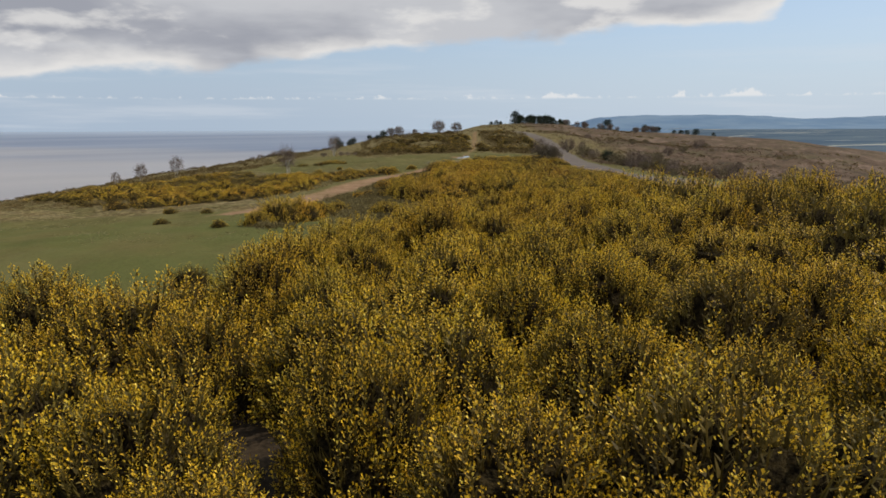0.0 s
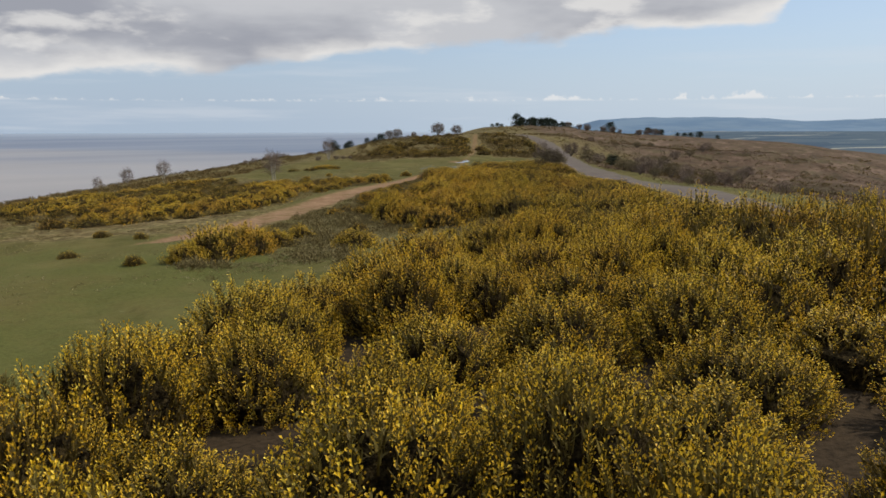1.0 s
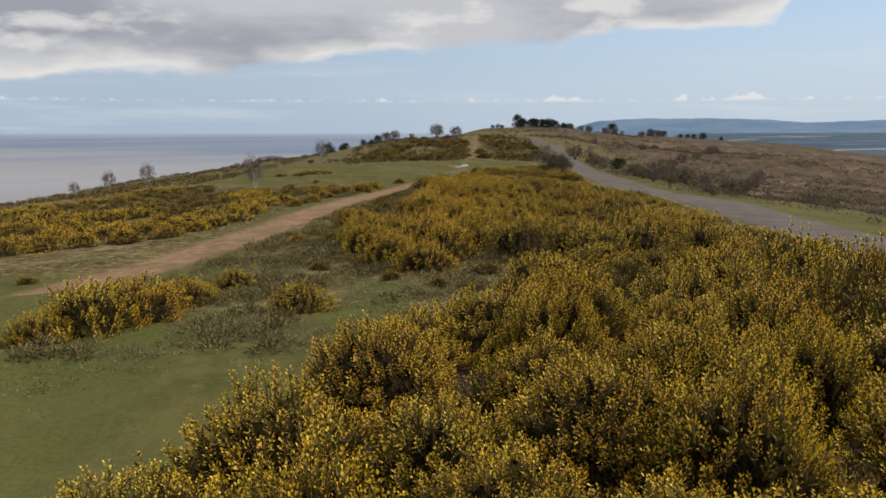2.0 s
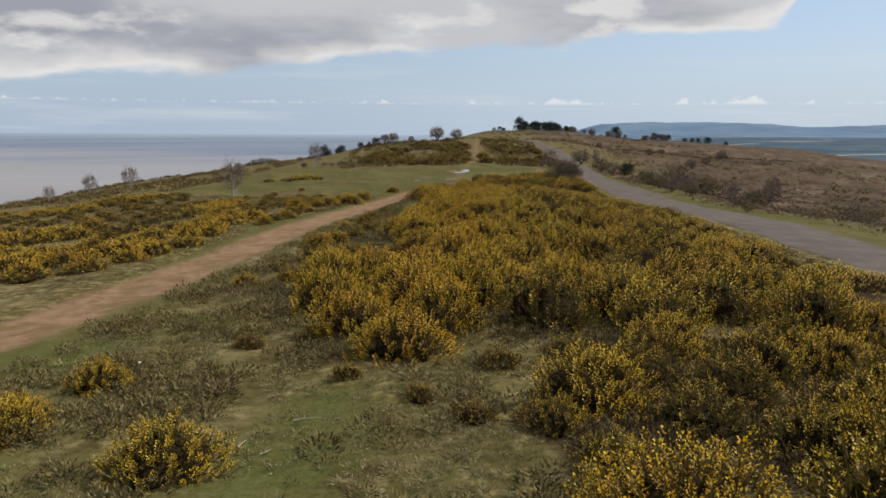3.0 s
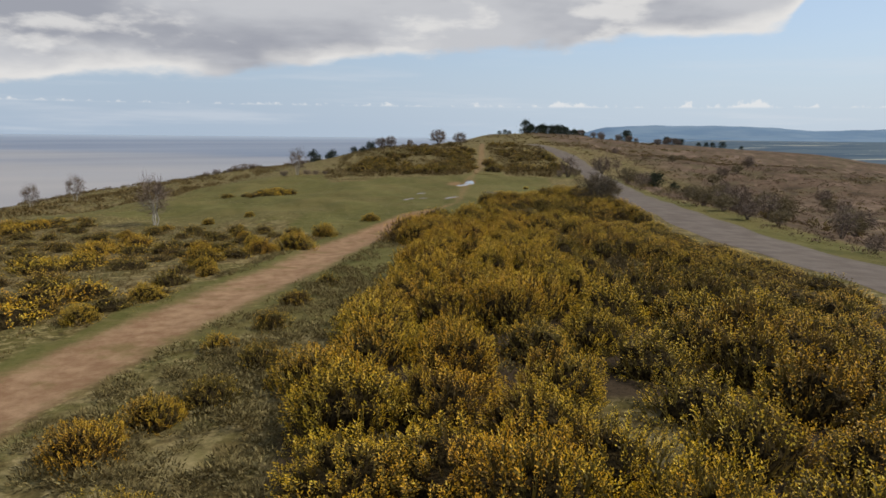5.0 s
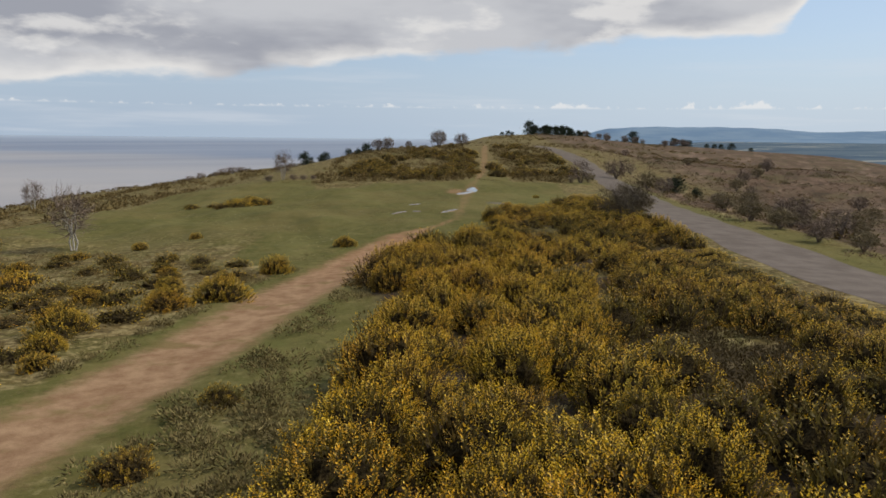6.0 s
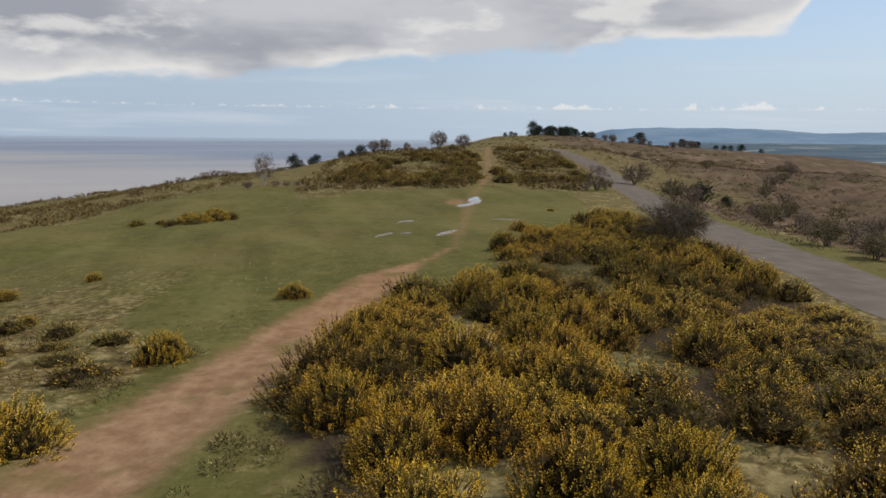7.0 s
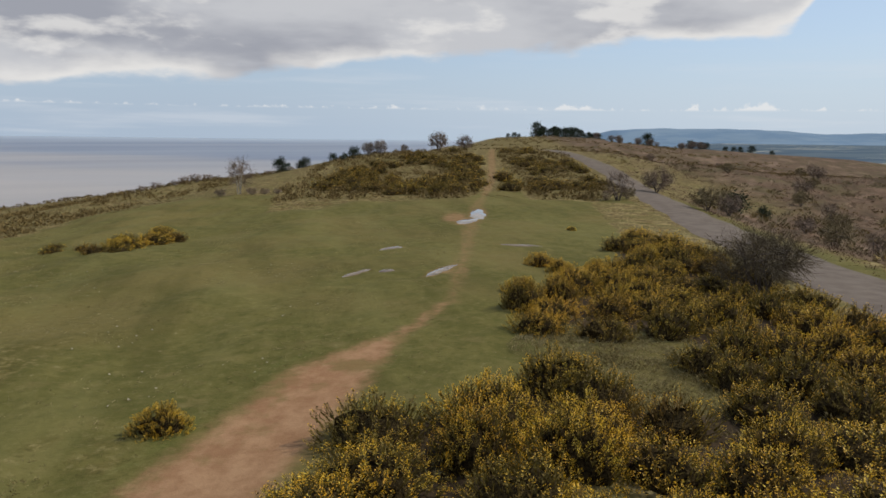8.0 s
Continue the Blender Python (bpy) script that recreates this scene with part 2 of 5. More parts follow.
    fern = m.mix(m.ramp(m.noise(0.05, 4, 0.6), 0.52, 0.64, 0, 0.8), fern, (0.070, 0.060, 0.026))
    slope = m.streaks(1.0, -18, 46.0, 9.0, 6, 0.68)
    fern = m.mix(m.ramp(slope, 0.50, 0.64, 0, 0.6), fern, (0.205, 0.142, 0.102))
    fern = m.mix(m.ramp(slope, 0.47, 0.36, 0, 0.8), fern, (0.046, 0.033, 0.018))
    fern = m.mix(m.ramp(m.streaks(1.0, -25, 24.0, 10.0, 5, 0.65), 0.53, 0.64, 0, 0.5), fern, (0.082, 0.068, 0.030))
    fern = m.mix(m.ramp(m.noise(0.42, 6, 0.72), 0.58, 0.70, 0, 0.5), fern, (0.22, 0.155, 0.108))
    fern = m.mix(m.ramp(m.noise(0.30, 6, 0.72), 0.47, 0.37, 0, 0.7), fern, (0.032, 0.024, 0.014))
    fern = m.mix(m.ramp(fine, 0.52, 0.8, 0, 0.6), fern, (0.034, 0.022, 0.015))
    c = m.mix(m.ramp(m.math("ADD", m.math("MULTIPLY", m.math("SUBTRACT", m.noise(0.4, 4, 0.6), 0.5), 0.6), at.outputs["Alpha"]), 0.3, 0.7), c, fern)
    moss = m.node("ShaderNodeAttribute")
    moss.attribute_name = "moss"
    lush = m.math("ADD", moss.outputs["Fac"], m.math("MULTIPLY", m.math("SUBTRACT", m.noise(1.7, 5, 0.65), 0.5), 0.9))
    c = m.mix(m.ramp(lush, 0.25, 0.85, 0, 0.8), c, m.mix(m.ramp(fine, 0.35, 0.7), (0.100, 0.106, 0.031), (0.058, 0.066, 0.017)))
    c = m.mix(m.ramp(edge, 0.14, 0.84), c, dirt)
    # brown leaf litter, darkened so its colour carries the shade among the bushes
    shaded_mulch = m.node("ShaderNodeAttribute")
    shaded_mulch.attribute_name = "shaded_mulch"
    c = m.mix(shaded_mulch.outputs["Fac"], c, m.mix(m.ramp(fine, 0.35, 0.7), (0.054, 0.038, 0.023), (0.025, 0.018, 0.011)))
    c = m.mix(far, c, hazed_plain)
    m.colour(c).bump(m.math("ADD", fine, m.math("MULTIPLY", mid, 1.2)), 0.4, 0.05)
    return m.m


def tarmac_material():
    m = Mat("worn_tarmac", 0.95, 0.08)
    c = m.mix(m.ramp(m.noise(0.7, 4), 0.3, 0.7), (0.096, 0.078, 0.066), (0.135, 0.112, 0.096))
    c = m.mix(m.ramp(m.noise(30, 3), 0.55, 0.8, 0, 0.5), c, (0.15, 0.13, 0.115))
    return m.colour(c).bump(m.noise(45, 3), 0.3, 0.01).m


def sea_material():
    m = Mat("estuary_water", 0.45, 0.25)
    v = m.place()
    xyz = m.node("ShaderNodeSeparateXYZ", Vector=v).outputs
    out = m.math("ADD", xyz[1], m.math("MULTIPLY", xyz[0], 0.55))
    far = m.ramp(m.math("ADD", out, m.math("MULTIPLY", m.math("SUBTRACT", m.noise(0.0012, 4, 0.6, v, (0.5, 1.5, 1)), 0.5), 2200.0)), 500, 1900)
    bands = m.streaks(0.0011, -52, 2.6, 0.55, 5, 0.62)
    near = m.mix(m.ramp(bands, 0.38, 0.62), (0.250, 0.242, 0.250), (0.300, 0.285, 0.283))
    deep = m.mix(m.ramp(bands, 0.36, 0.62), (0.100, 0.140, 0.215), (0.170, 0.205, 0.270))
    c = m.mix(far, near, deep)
    # horizon haze painted over the water colour, growing with distance
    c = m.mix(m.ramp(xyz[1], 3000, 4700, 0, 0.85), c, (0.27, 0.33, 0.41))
    return m.colour(c).bump(m.noise(0.4, 4), 0.08, 0.3).m


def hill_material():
    m = Mat("hazed_hill", 1.0, 0.0)
    # blue of the aerial haze is painted into the base colour
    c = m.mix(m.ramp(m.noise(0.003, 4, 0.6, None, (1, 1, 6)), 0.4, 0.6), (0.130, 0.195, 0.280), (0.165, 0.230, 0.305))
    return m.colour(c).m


M_GROUND, M_TARMAC, M_SEA, M_HILL = ground_material(), tarmac_material(), sea_material(), hill_material()


# ---- mesh helpers ----
def soup(name, v, f, material, smooth=False):
    """A mesh from arrays of corners and triangles."""
    v, f = np.asarray(v, np.float32), np.asarray(f, np.int32)
    me = bpy.data.meshes.new(name)
    me.vertices.add(len(v))
    me.vertices.foreach_set("co", v.ravel())
    me.loops.add(f.size)
    me.loops.foreach_set("vertex_index", f.ravel())
    me.polygons.add(len(f))
    me.polygons.foreach_set("loop_start", np.arange(0, f.size, f.shape[1], dtype=np.int32))
    me.polygons.foreach_set("use_smooth", np.full(len(f), smooth))
    me.update(calc_edges=True)
    me.materials.append(material)
    return me


def gather(pieces):
    """Joins (corners, triangles) pairs into one pair."""
    vs, fs, n = [], [], 0
    for v, f in pieces:
        vs.append(v)
        fs.append(np.asarray(f) + n)
        n += len(v)
    return np.concatenate(vs), np.concatenate(fs)


def spread(v, f, mats):
    """One piece repeated by an array of 3 x 4 transforms."""
    mats = np.asarray(mats)
    out = np.einsum("nij,vj->nvi", mats[:, :, :3], v) + mats[:, None, :, 3]
    faces = np.asarray(f)[None] + (np.arange(len(mats)) * len(v))[:, None, None]
    return out.reshape(-1, 3), faces.reshape(-1, 3)


def frames(at, up, spin, size):
    """Transforms that stand a piece at each place along each direction."""
    up = up / np.linalg.norm(up, axis=1)[:, None]
    side = np.cross(up, np.where(np.abs(up[:, 2:]) < 0.95, np.array([[0, 0, 1.0]]), np.array([[1.0, 0, 0]])))
    side /= np.linalg.norm(side, axis=1)[:, None]
    other = np.cross(up, side)
    c, s = np.cos(spin)[:, None], np.sin(spin)[:, None]
    a, b = side * c + other * s, other * c - side * s
    size = np.broadcast_to(np.asarray(size, float).reshape(-1, 1), (len(at), 1))
    return np.stack([a * size, b * size, up * size, at], axis=2)


def part(name, me, parent, label=""):
    ob = new(name, me)
    ob.parent = parent
    return tagged(ob, label)


def curve(v, pts):
    """Smooth piecewise profile through (v, z) knots."""
    if v <= pts[0][0]:
        return pts[0][1]
    for (a, p), (b, q) in zip(pts, pts[1:]):
        if v <= b:
            k = (v - a) / (b - a)
            return p + (q - p) * k * k * (3 - 2 * k)
    return pts[-1][1]


RIDGE = [(-40, 1.2), (12, 1.1), (60, -0.5), (100, -2.0), (155, -3.3), (190, -3.4), (268, 0.1), (340, -3.0), (560, 1.3), (700, -4.0), (900, -30), (1400, -60), (2500, -95)]
LEFT = [(0, 0), (10, 0.35), (30, 1.1), (60, 4.5), (90, 8.8), (150, 23), (260, 60), (500, 95)]
FLANK = [(25, 0), (62, 2.7), (95, 3.4), (150, 4.0)]
RIGHT = [(0, 0), (12, 0.2), (24, 0.6), (45, 3.6), (80, 6.4), (170, 11.0), (240, 19), (340, 36), (600, 50), (1200, 60)]


def ground(x, y):
    """Height of the heath at a place in the plan."""
    axis = 3.0 + 12.0 * curve(y, [(150, 0), (560, 5)])
    z = curve(y, RIDGE)
    z -= curve(axis - x, LEFT) + curve(axis - x, FLANK) * curve(y, [(195, 0.0), (285, 1.0)]) if x < axis else curve(x - axis, RIGHT)
    low = -95.0 + 47.0 * curve(x - 0.22 * y, [(60, 0), (500, 1)])
    return max(z, low)


def dist_line(x, y, line):
    """Distance of places from a line of (x, y, half width) knots, in half widths and in metres, with the half width there."""
    best, wide = np.full(np.shape(x), 1e9), np.ones(np.shape(x))
    for (ax, ay, aw), (bx, by, bw) in zip(line, line[1:]):
        dx, dy = bx - ax, by - ay
        k = np.clip(((x - ax) * dx + (y - ay) * dy) / (dx * dx + dy * dy), 0, 1)
        d = np.hypot(x - ax - k * dx, y - ay - k * dy)
        near = d < best
        best, wide = np.where(near, d, best), np.where(near, aw + (bw - aw) * k, wide)
    return best, wide


def inside(x, y, poly):
    """Whether places lie in a polygon of the plan."""
    hit = np.zeros(np.shape(x), bool)
    for (ax, ay), (bx, by) in zip(poly, poly[1:] + poly[:1]):
        if ay != by:
            hit ^= ((ay > y) != (by > y)) & (x < (bx - ax) * (y - ay) / (by - ay) + ax)
    return hit


PATH_LINE = [(-11.4, 35.5, 0.5), (-9.8, 40, 1.3), (-9.1, 48, 1.35), (-8.1, 57.5, 1.3), (-6.5, 68, 1.35), (-5.2, 77, 1.45), (-4.6, 85, 1.6), (-2.9, 95, 1.55), (-1.8, 100, 1.45), (-1.0, 104, 1.4), (0.2, 106.8, 0.7)]
TRAIL_LINE = [(0.2, 106.6, 0.6), (1.3, 109.6, 0.4), (2.3, 113, 0.35)]
TRACK_LINE = [(2.5, 113, 0.5), (3.1, 125, 0.6), (3.9, 140, 0.6), (4.2, 147, 1.0), (4.9, 160, 1.0), (6.4, 176, 0.6)]
CREST_LINE = [(6.4, 176, 0.6), (8.8, 205, 0.9), (11, 250, 1.0), (13.5, 300, 0.9)]
ROAD_LINE = [(20.5, -40, 2.7), (20.4, 40, 2.7), (20.9, 60, 2.7), (21.6, 80, 2.7), (22.2, 102, 2.7), (23.4, 122, 2.7), (26, 145, 2.7), (29, 170, 2.7), (31.5, 195, 2.6), (32.6, 220, 2.5), (31.4, 242, 2.4), (28.5, 262, 2.3), (25, 290, 2.2)]
THICKET_A = [(-3.4, 0.5), (-4.2, 5), (-5.6, 7.6), (-7.6, 8.4), (-8.2, 11.8), (-5.6, 12.7), (-4.1, 12.0), (-3.9, 13.5), (-3.6, 16.5), (-3.2, 18.4), (-2.3, 20.2), (-1.6, 22.2), (-0.6, 24.8), (0.2, 27.4), (2, 28.4), (6, 30.5), (10, 32.5), (15, 34.5), (16.5, 34), (17, 0.5), (17.3, -4), (14, -9), (9, -7), (3, -8.5), (-2.5, -6.5), (-4.2, -3)]
THICKET_B = [(-0.6, 38.8), (-2.0, 40.6), (-3.2, 43.6), (-3.0, 45.6), (-1.2, 47.2), (0.2, 49), (0.0, 52), (-1.2, 55), (-1.4, 60), (-1.0, 66), (0.0, 72), (0.2, 78), (-0.1, 82), (-1.4, 85.5), (-1.0, 91), (-0.3, 97), (1.0, 99.8), (3.9, 101), (5.4, 106), (5.4, 113.5), (8.5, 118), (12.0, 123), (13.5, 132), (16.5, 139), (18.6, 134), (18.2, 122), (17.6, 108), (17.0, 95), (16.6, 70), (16.2, 48), (15, 38), (10, 38), (6.5, 39), (3, 40.5), (1.4, 39.4)]


# openings of dry grass among the bushes; the nearest keep the darkened floor
CLEARINGS = [(5.6, 96.3, 0.9), (6.3, 106.4, 1.4), (7.9, 106.0, 1.3), (8.4, 104.4, 1.2), (8.9, 102.8, 1.1), (6.4, 104.2, 1.1), (7.8, 102.6, 1.0), (2.5, 95.1, 0.6), (4.1, 91.8, 0.7), (7.6, 91.2, 0.7), (6.4, 108.6, 0.4), (5.6, 56.9, 0.9), (3.0, 70.7, 0.6), (7.6, 81.6, 0.6), (3.7, 80.5, 0.6),
             (3.2, 8.6, 0.55), (4.8, 14.6, 0.55), (3.5, 12.1, 0.5), (8.1, 14.9, 0.55), (0.6, 18.4, 0.5), (3.4, 18.5, 0.5), (6.7, 75.5, 0.7), (10.7, 86.1, 0.7), (2.6, 82.8, 0.5), (2.5, 39.6, 0.6), (-0.2, 50.0, 0.5),
             (3.0, 92.2, 1.3), (7.7, 90.7, 1.4), (5.9, 96.2, 1.2), (5.9, 93.2, 0.8), (2.7, 81.9, 1.0), (8.7, 83.7, 1.0), (10.6, 78.2, 1.1), (7.7, 81.3, 0.9), (-1.3, 75.6, 0.9), (5.2, 57.0, 1.0), (8.2, 39.8, 1.2), (2.6, 38.8, 0.8), (9.4, 107.3, 1.1), (3.0, 102.6, 0.9)]
# low brown heather inside the thicket
HEATHER_BEDS = [[(4.4, 47), (15, 46.4), (15, 52), (9, 52.6), (5, 52), (3.4, 49.4)], [(-3, 69), (0.2, 71), (1.6, 79), (0.6, 85), (-3, 86)], [(6, 71.5), (12.5, 72), (12.5, 78.5), (6.5, 78.5)]]
DARK_BEDS = HEATHER_BEDS[:1] + HEATHER_BEDS[2:] + [[(3.4, 30.6), (13, 32), (13.5, 38.6), (8, 39), (4.4, 38), (2.8, 34)]]
# heather on the seaward side
HEATHS = [[(-10.9, 52), (-9.6, 62), (-8.2, 73), (-7.2, 82), (-6.4, 90), (-9, 95), (-15, 98), (-24, 101), (-40, 114), (-70, 138), (-110, 150), (-110, 60), (-30, 46)],
          [(-36, 141), (-44, 172), (-45, 190), (-42, 206), (-36, 228), (-30, 246), (-60, 270), (-120, 240), (-120, 130), (-60, 124)],
          [(-17, 158), (-9, 168), (4, 171), (6, 178), (5, 266), (-20, 268), (-26, 236), (-24, 190)], [(12, 172), (20, 172), (28, 190), (28, 262), (12, 262)]]
# shallow puddles in the turf: place, half length, half width, turn
PUDDLES = [(4.9, 154.4, 5.2, 0.80, 86), (3.8, 148.6, 3.0, 0.80, 74), (7.0, 132.6, 1.5, 0.32, 5), (1.9, 121.2, 2.3, 0.36, 72), (-2.5, 121.2, 1.3, 0.22, 62), (-1.0, 121.4, 0.45, 0.35, 10), (-1.6, 131.0, 1.0, 0.55, 60)]


def axis_steps(fine_lo, fine_hi, step, lo, hi):
    mid = list(np.arange(fine_lo, fine_hi + step / 2, step))
    for sign, end, seq in ((1, hi, mid), (-1, lo, None)):
        v, d, more = (fine_hi if sign > 0 else fine_lo), step, []
        while sign * v < sign * end:
            d *= 1.12
            v += sign * d
            more.append(v)
        mid = mid + more if sign > 0 else more[::-1] + mid
    return np.array(mid)


def build_ground():
    xs, ys = axis_steps(-34, 46, 0.6, -4900, 4900), axis_steps(-6, 172, 0.6, -3000, 4950)
    gx, gy = np.meshgrid(xs, ys)
    gz = np.array([ground(a, b) for a, b in zip(gx.ravel(), gy.ravel())]).reshape(gx.shape)
    bumps = 0.05 * np.sin(gx * 1.7 + 2 * np.sin(gy * 0.6)) * np.sin(gy * 1.3 + np.sin(gx * 0.8)) + 0.03 * np.sin(gx * 3.1 + gy * 2.3)
    swell = np.clip((gy - 96) / 10, 0, 1) * np.clip((178 - gy) / 12, 0, 1) * np.clip((-3 - gx) / 6, 0, 1) * np.clip((gx + 60) / 20, 0, 1)
    bumps += swell * (0.17 * np.sin(gx * 0.42 + gy * 0.26 + 1.5 * np.sin(gy * 0.11)) + 0.09 * np.sin(gx * 0.9 - gy * 0.35 + 2 * np.sin(gx * 0.21)))
    d, w = dist_line(gx, gy, PATH_LINE)
    road, rw = dist_line(gx, gy, ROAD_LINE)
    path = np.clip(1.0 - (d - w * 0.45) / (w * 0.95), 0, 1)
    path *= 1 - 0.25 * np.clip((gy - 101) / 6, 0, 1)
    for line, most in ((TRAIL_LINE, 0.55), (TRACK_LINE, 0.4), (CREST_LINE, 0.5)):
        d, w = dist_line(gx, gy, line)
        path = np.maximum(path, most * np.clip(1.0 - (d - w * 0.5) / (w * 0.9), 0, 1))
    for px, py, a, b, turn in PUDDLES:
        c, s = math.cos(radians(turn)), math.sin(radians(turn))
        u, v = (gx - px) * c + (gy - py) * s, (gy - py) * c - (gx - px) * s
        path = np.maximum(path, 0.62 * np.clip(1.7 - np.hypot(u / a, v / b), 0, 1))
    path = np.maximum(path, 0.58 * np.clip(1.6 - np.hypot((gx - 2.6) / 1.2, (gy - 151) / 4.4), 0, 1))
    path = np.maximum(path, 0.42 * np.clip(1.5 - np.hypot((gx - 3.6) / 0.6, (gy - 139) / 7.0), 0, 1))
    gz = gz + bumps * np.clip((road - 3.4) / 2, 0, 1) * (1 - 0.7 * path) - 0.07 * path
    # heath cover: 0 turf, 1 heather, bracken and dry grass
    heath = np.full(gx.shape, 0.22)
    heath = np.where((gx < -10) & (gy > 42) & (gy < 112), 0.22 + 0.68 * np.clip((gy - 42) / 8, 0, 1) * np.clip((112 - gy) / 22, 0, 1) + 0.2 * np.clip((-gx - 20) / 15, 0, 1), heath)
    heath = np.where((gx > -7.5) & (gx < 18) & (gy < 100), 0.66, heath)
    heath = np.where((gx > -7.5) & (gx < 3.5) & (gy > 28) & (gy < 50), 0.54, heath)
    heath = np.where((gx > -7.5) & (gx < -0.5) & (gy < 31), 0.2, heath)
    heath = np.where((gx > -7.5) & (gx < 0) & (gy > 64) & (gy < 100), 0.36, heath)
    heath = np.where((gx > 3.5) & (gx < 18) & (gy > 29) & (gy < 42), 1.0, heath)
    heath = np.where((gx < -9) & (gx > -40) & (gy > 36) & (gy < 50), np.maximum(heath, np.clip((gy - 36) / 6, 0, 0.85) * np.clip((-8.5 - gx) / 3, 0, 1)), heath)
    for bed in HEATHS:
        heath = np.where(inside(gx, gy, bed), 1.0, heath)
    heath = np.where(gx < -40, np.maximum(heath, np.clip(0.2 + (-gx - 40) / 60, 0, 0.95)), heath)
    heath = np.where(gx > 26.5 + 0.06 * np.maximum(gy - 100, 0), np.clip(0.3 + (gx - 27) / 10, 0, 1), heath)
    heath = np.where(gy > 182, np.maximum(heath, 0.78), heath)
    heath = np.where((road < 4.4) & (gy < 185), np.where(gx > 22 + 0.07 * np.maximum(gy - 90, 0), 0.1, 0.75), heath)
    heath = np.where((gx > 14.5 + 0.10 * (gy - 125)) & (gx < 26) & (gy > 118) & (gy < 172) & (road > 2.6), 0.85, heath)
    fern = np.clip((gx - 27.5 - 0.06 * np.maximum(gy - 100, 0)) / 4, 0, 1) * np.clip((gx - 20) / 10, 0, 1)
    fern = np.maximum(fern, 0.8 * np.clip((gy - 270) / 20, 0, 1))
    fern *= 1 - 0.6 * np.clip((gy - 170) / 25, 0, 1) * np.clip((75 - gx) / 25, 0, 1)
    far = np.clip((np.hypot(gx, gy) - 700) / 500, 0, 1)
    idx = np.arange(gx.size).reshape(gx.shape)
    quads = np.stack([idx[:-1, :-1], idx[:-1, 1:], idx[1:, 1:], idx[1:, :-1]], -1).reshape(-1, 4)
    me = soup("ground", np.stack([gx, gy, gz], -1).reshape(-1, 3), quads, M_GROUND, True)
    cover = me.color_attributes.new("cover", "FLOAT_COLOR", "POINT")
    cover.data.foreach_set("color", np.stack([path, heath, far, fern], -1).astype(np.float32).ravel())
    # mask for litter with painted shade, under thickets and in heather beds
    shaded_litter = inside(gx, gy, THICKET_A) | inside(gx, gy, THICKET_B)
    shaded_litter = shaded_litter.astype(float)
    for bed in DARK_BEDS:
        shaded_litter = np.where(inside(gx, gy, bed), 0.75, shaded_litter)
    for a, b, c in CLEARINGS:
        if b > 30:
            shaded_litter *= np.hypot(gx - a, gy - b) > c + 0.35
    # greener, mossy turf: beside the path, in the sheltered hollow and in the clearing
    wave = 0.5 + 0.5 * np.sin(gx * 0.9 + 1.7 * np.sin(gy * 0.31)) * np.sin(gy * 0.53 + 1.3 * np.sin(gx * 0.47))
    d, w = dist_line(gx, gy, PATH_LINE)
    moss = 0.85 * np.clip(1 - np.abs(d - w * 1.45) / (w * 0.55), 0, 1) * wave
    moss = np.maximum(moss, (0.35 + 0.5 * wave) * np.clip((-2.0 - gx) / 2.5, 0, 1) * np.clip((42 - gy) / 10, 0, 1) * np.clip((gx + 40) / 15, 0, 1))
    for a, b, c in ((-0.8, 34.0, 1.1), (-1.1, 31.8, 1.3), (-0.2, 32.9, 0.8), (-5.2, 41.5, 1.2), (-7.0, 38.5, 1.6)):
        moss = np.maximum(moss, 0.85 * np.clip(1.4 - np.hypot(gx - a, (gy - b) * 0.7) / c, 0, 1))
    green = me.attributes.new("moss", "FLOAT", "POINT")
    green.data.foreach_set("value", moss.astype(np.float32).ravel())
    floor_tone = me.attributes.new("shaded_mulch", "FLOAT", "POINT")
    floor_tone.data.foreach_set("value", shaded_litter.astype(np.float32).ravel())
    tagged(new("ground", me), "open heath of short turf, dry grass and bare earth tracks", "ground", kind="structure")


def ribbon(line, lift, rows=7):
    """A strip that follows the ground along a line of the plan."""
    pts = []
    for (ax, ay, aw), (bx, by, bw) in zip(line, line[1:]):
        n = max(2, int(math.hypot(bx - ax, by - ay) / 1.5))
        pts += [(ax + (bx - ax) * k / n, ay + (by - ay) * k / n, aw + (bw - aw) * k / n) for k in range(n)]
    pts.append(line[-1])
    p = np.array(pts)
    for _ in range(6):
        p[1:-1] = (p[:-2] + 2 * p[1:-1] + p[2:]) / 4
    t = np.gradient(p[:, :2], axis=0)
    t /= np.linalg.norm(t, axis=1)[:, None]
    verts = []
    for i, (x, y, w) in enumerate(p):
        for k in range(rows):
            u = (2 * k / (rows - 1) - 1)
            wob = (0.16 * math.sin(i * 0.9 + k) + 0.14 * math.sin(i * 0.37 + 2 * k)) * (abs(u) > 0.9)
            px, py = x + t[i, 1] * u * (w + wob), y - t[i, 0] * u * (w + wob)
            verts.append((px, py, ground(px, py) + lift * (1.6 - abs(u) ** 3 * 1.2)))
    idx = np.arange(len(verts)).reshape(len(p), rows)
    quads = np.stack([idx[:-1, :-1], idx[:-1, 1:], idx[1:, 1:], idx[1:, :-1]], -1).reshape(-1, 4)
    return verts, quads


build_ground()
road_ob = new("road", soup("road", *ribbon(ROAD_LINE, 0.035), M_TARMAC, True))
tagged(road_ob, "narrow worn grey-brown tarmac lane over the heath", "road", kind="structure")


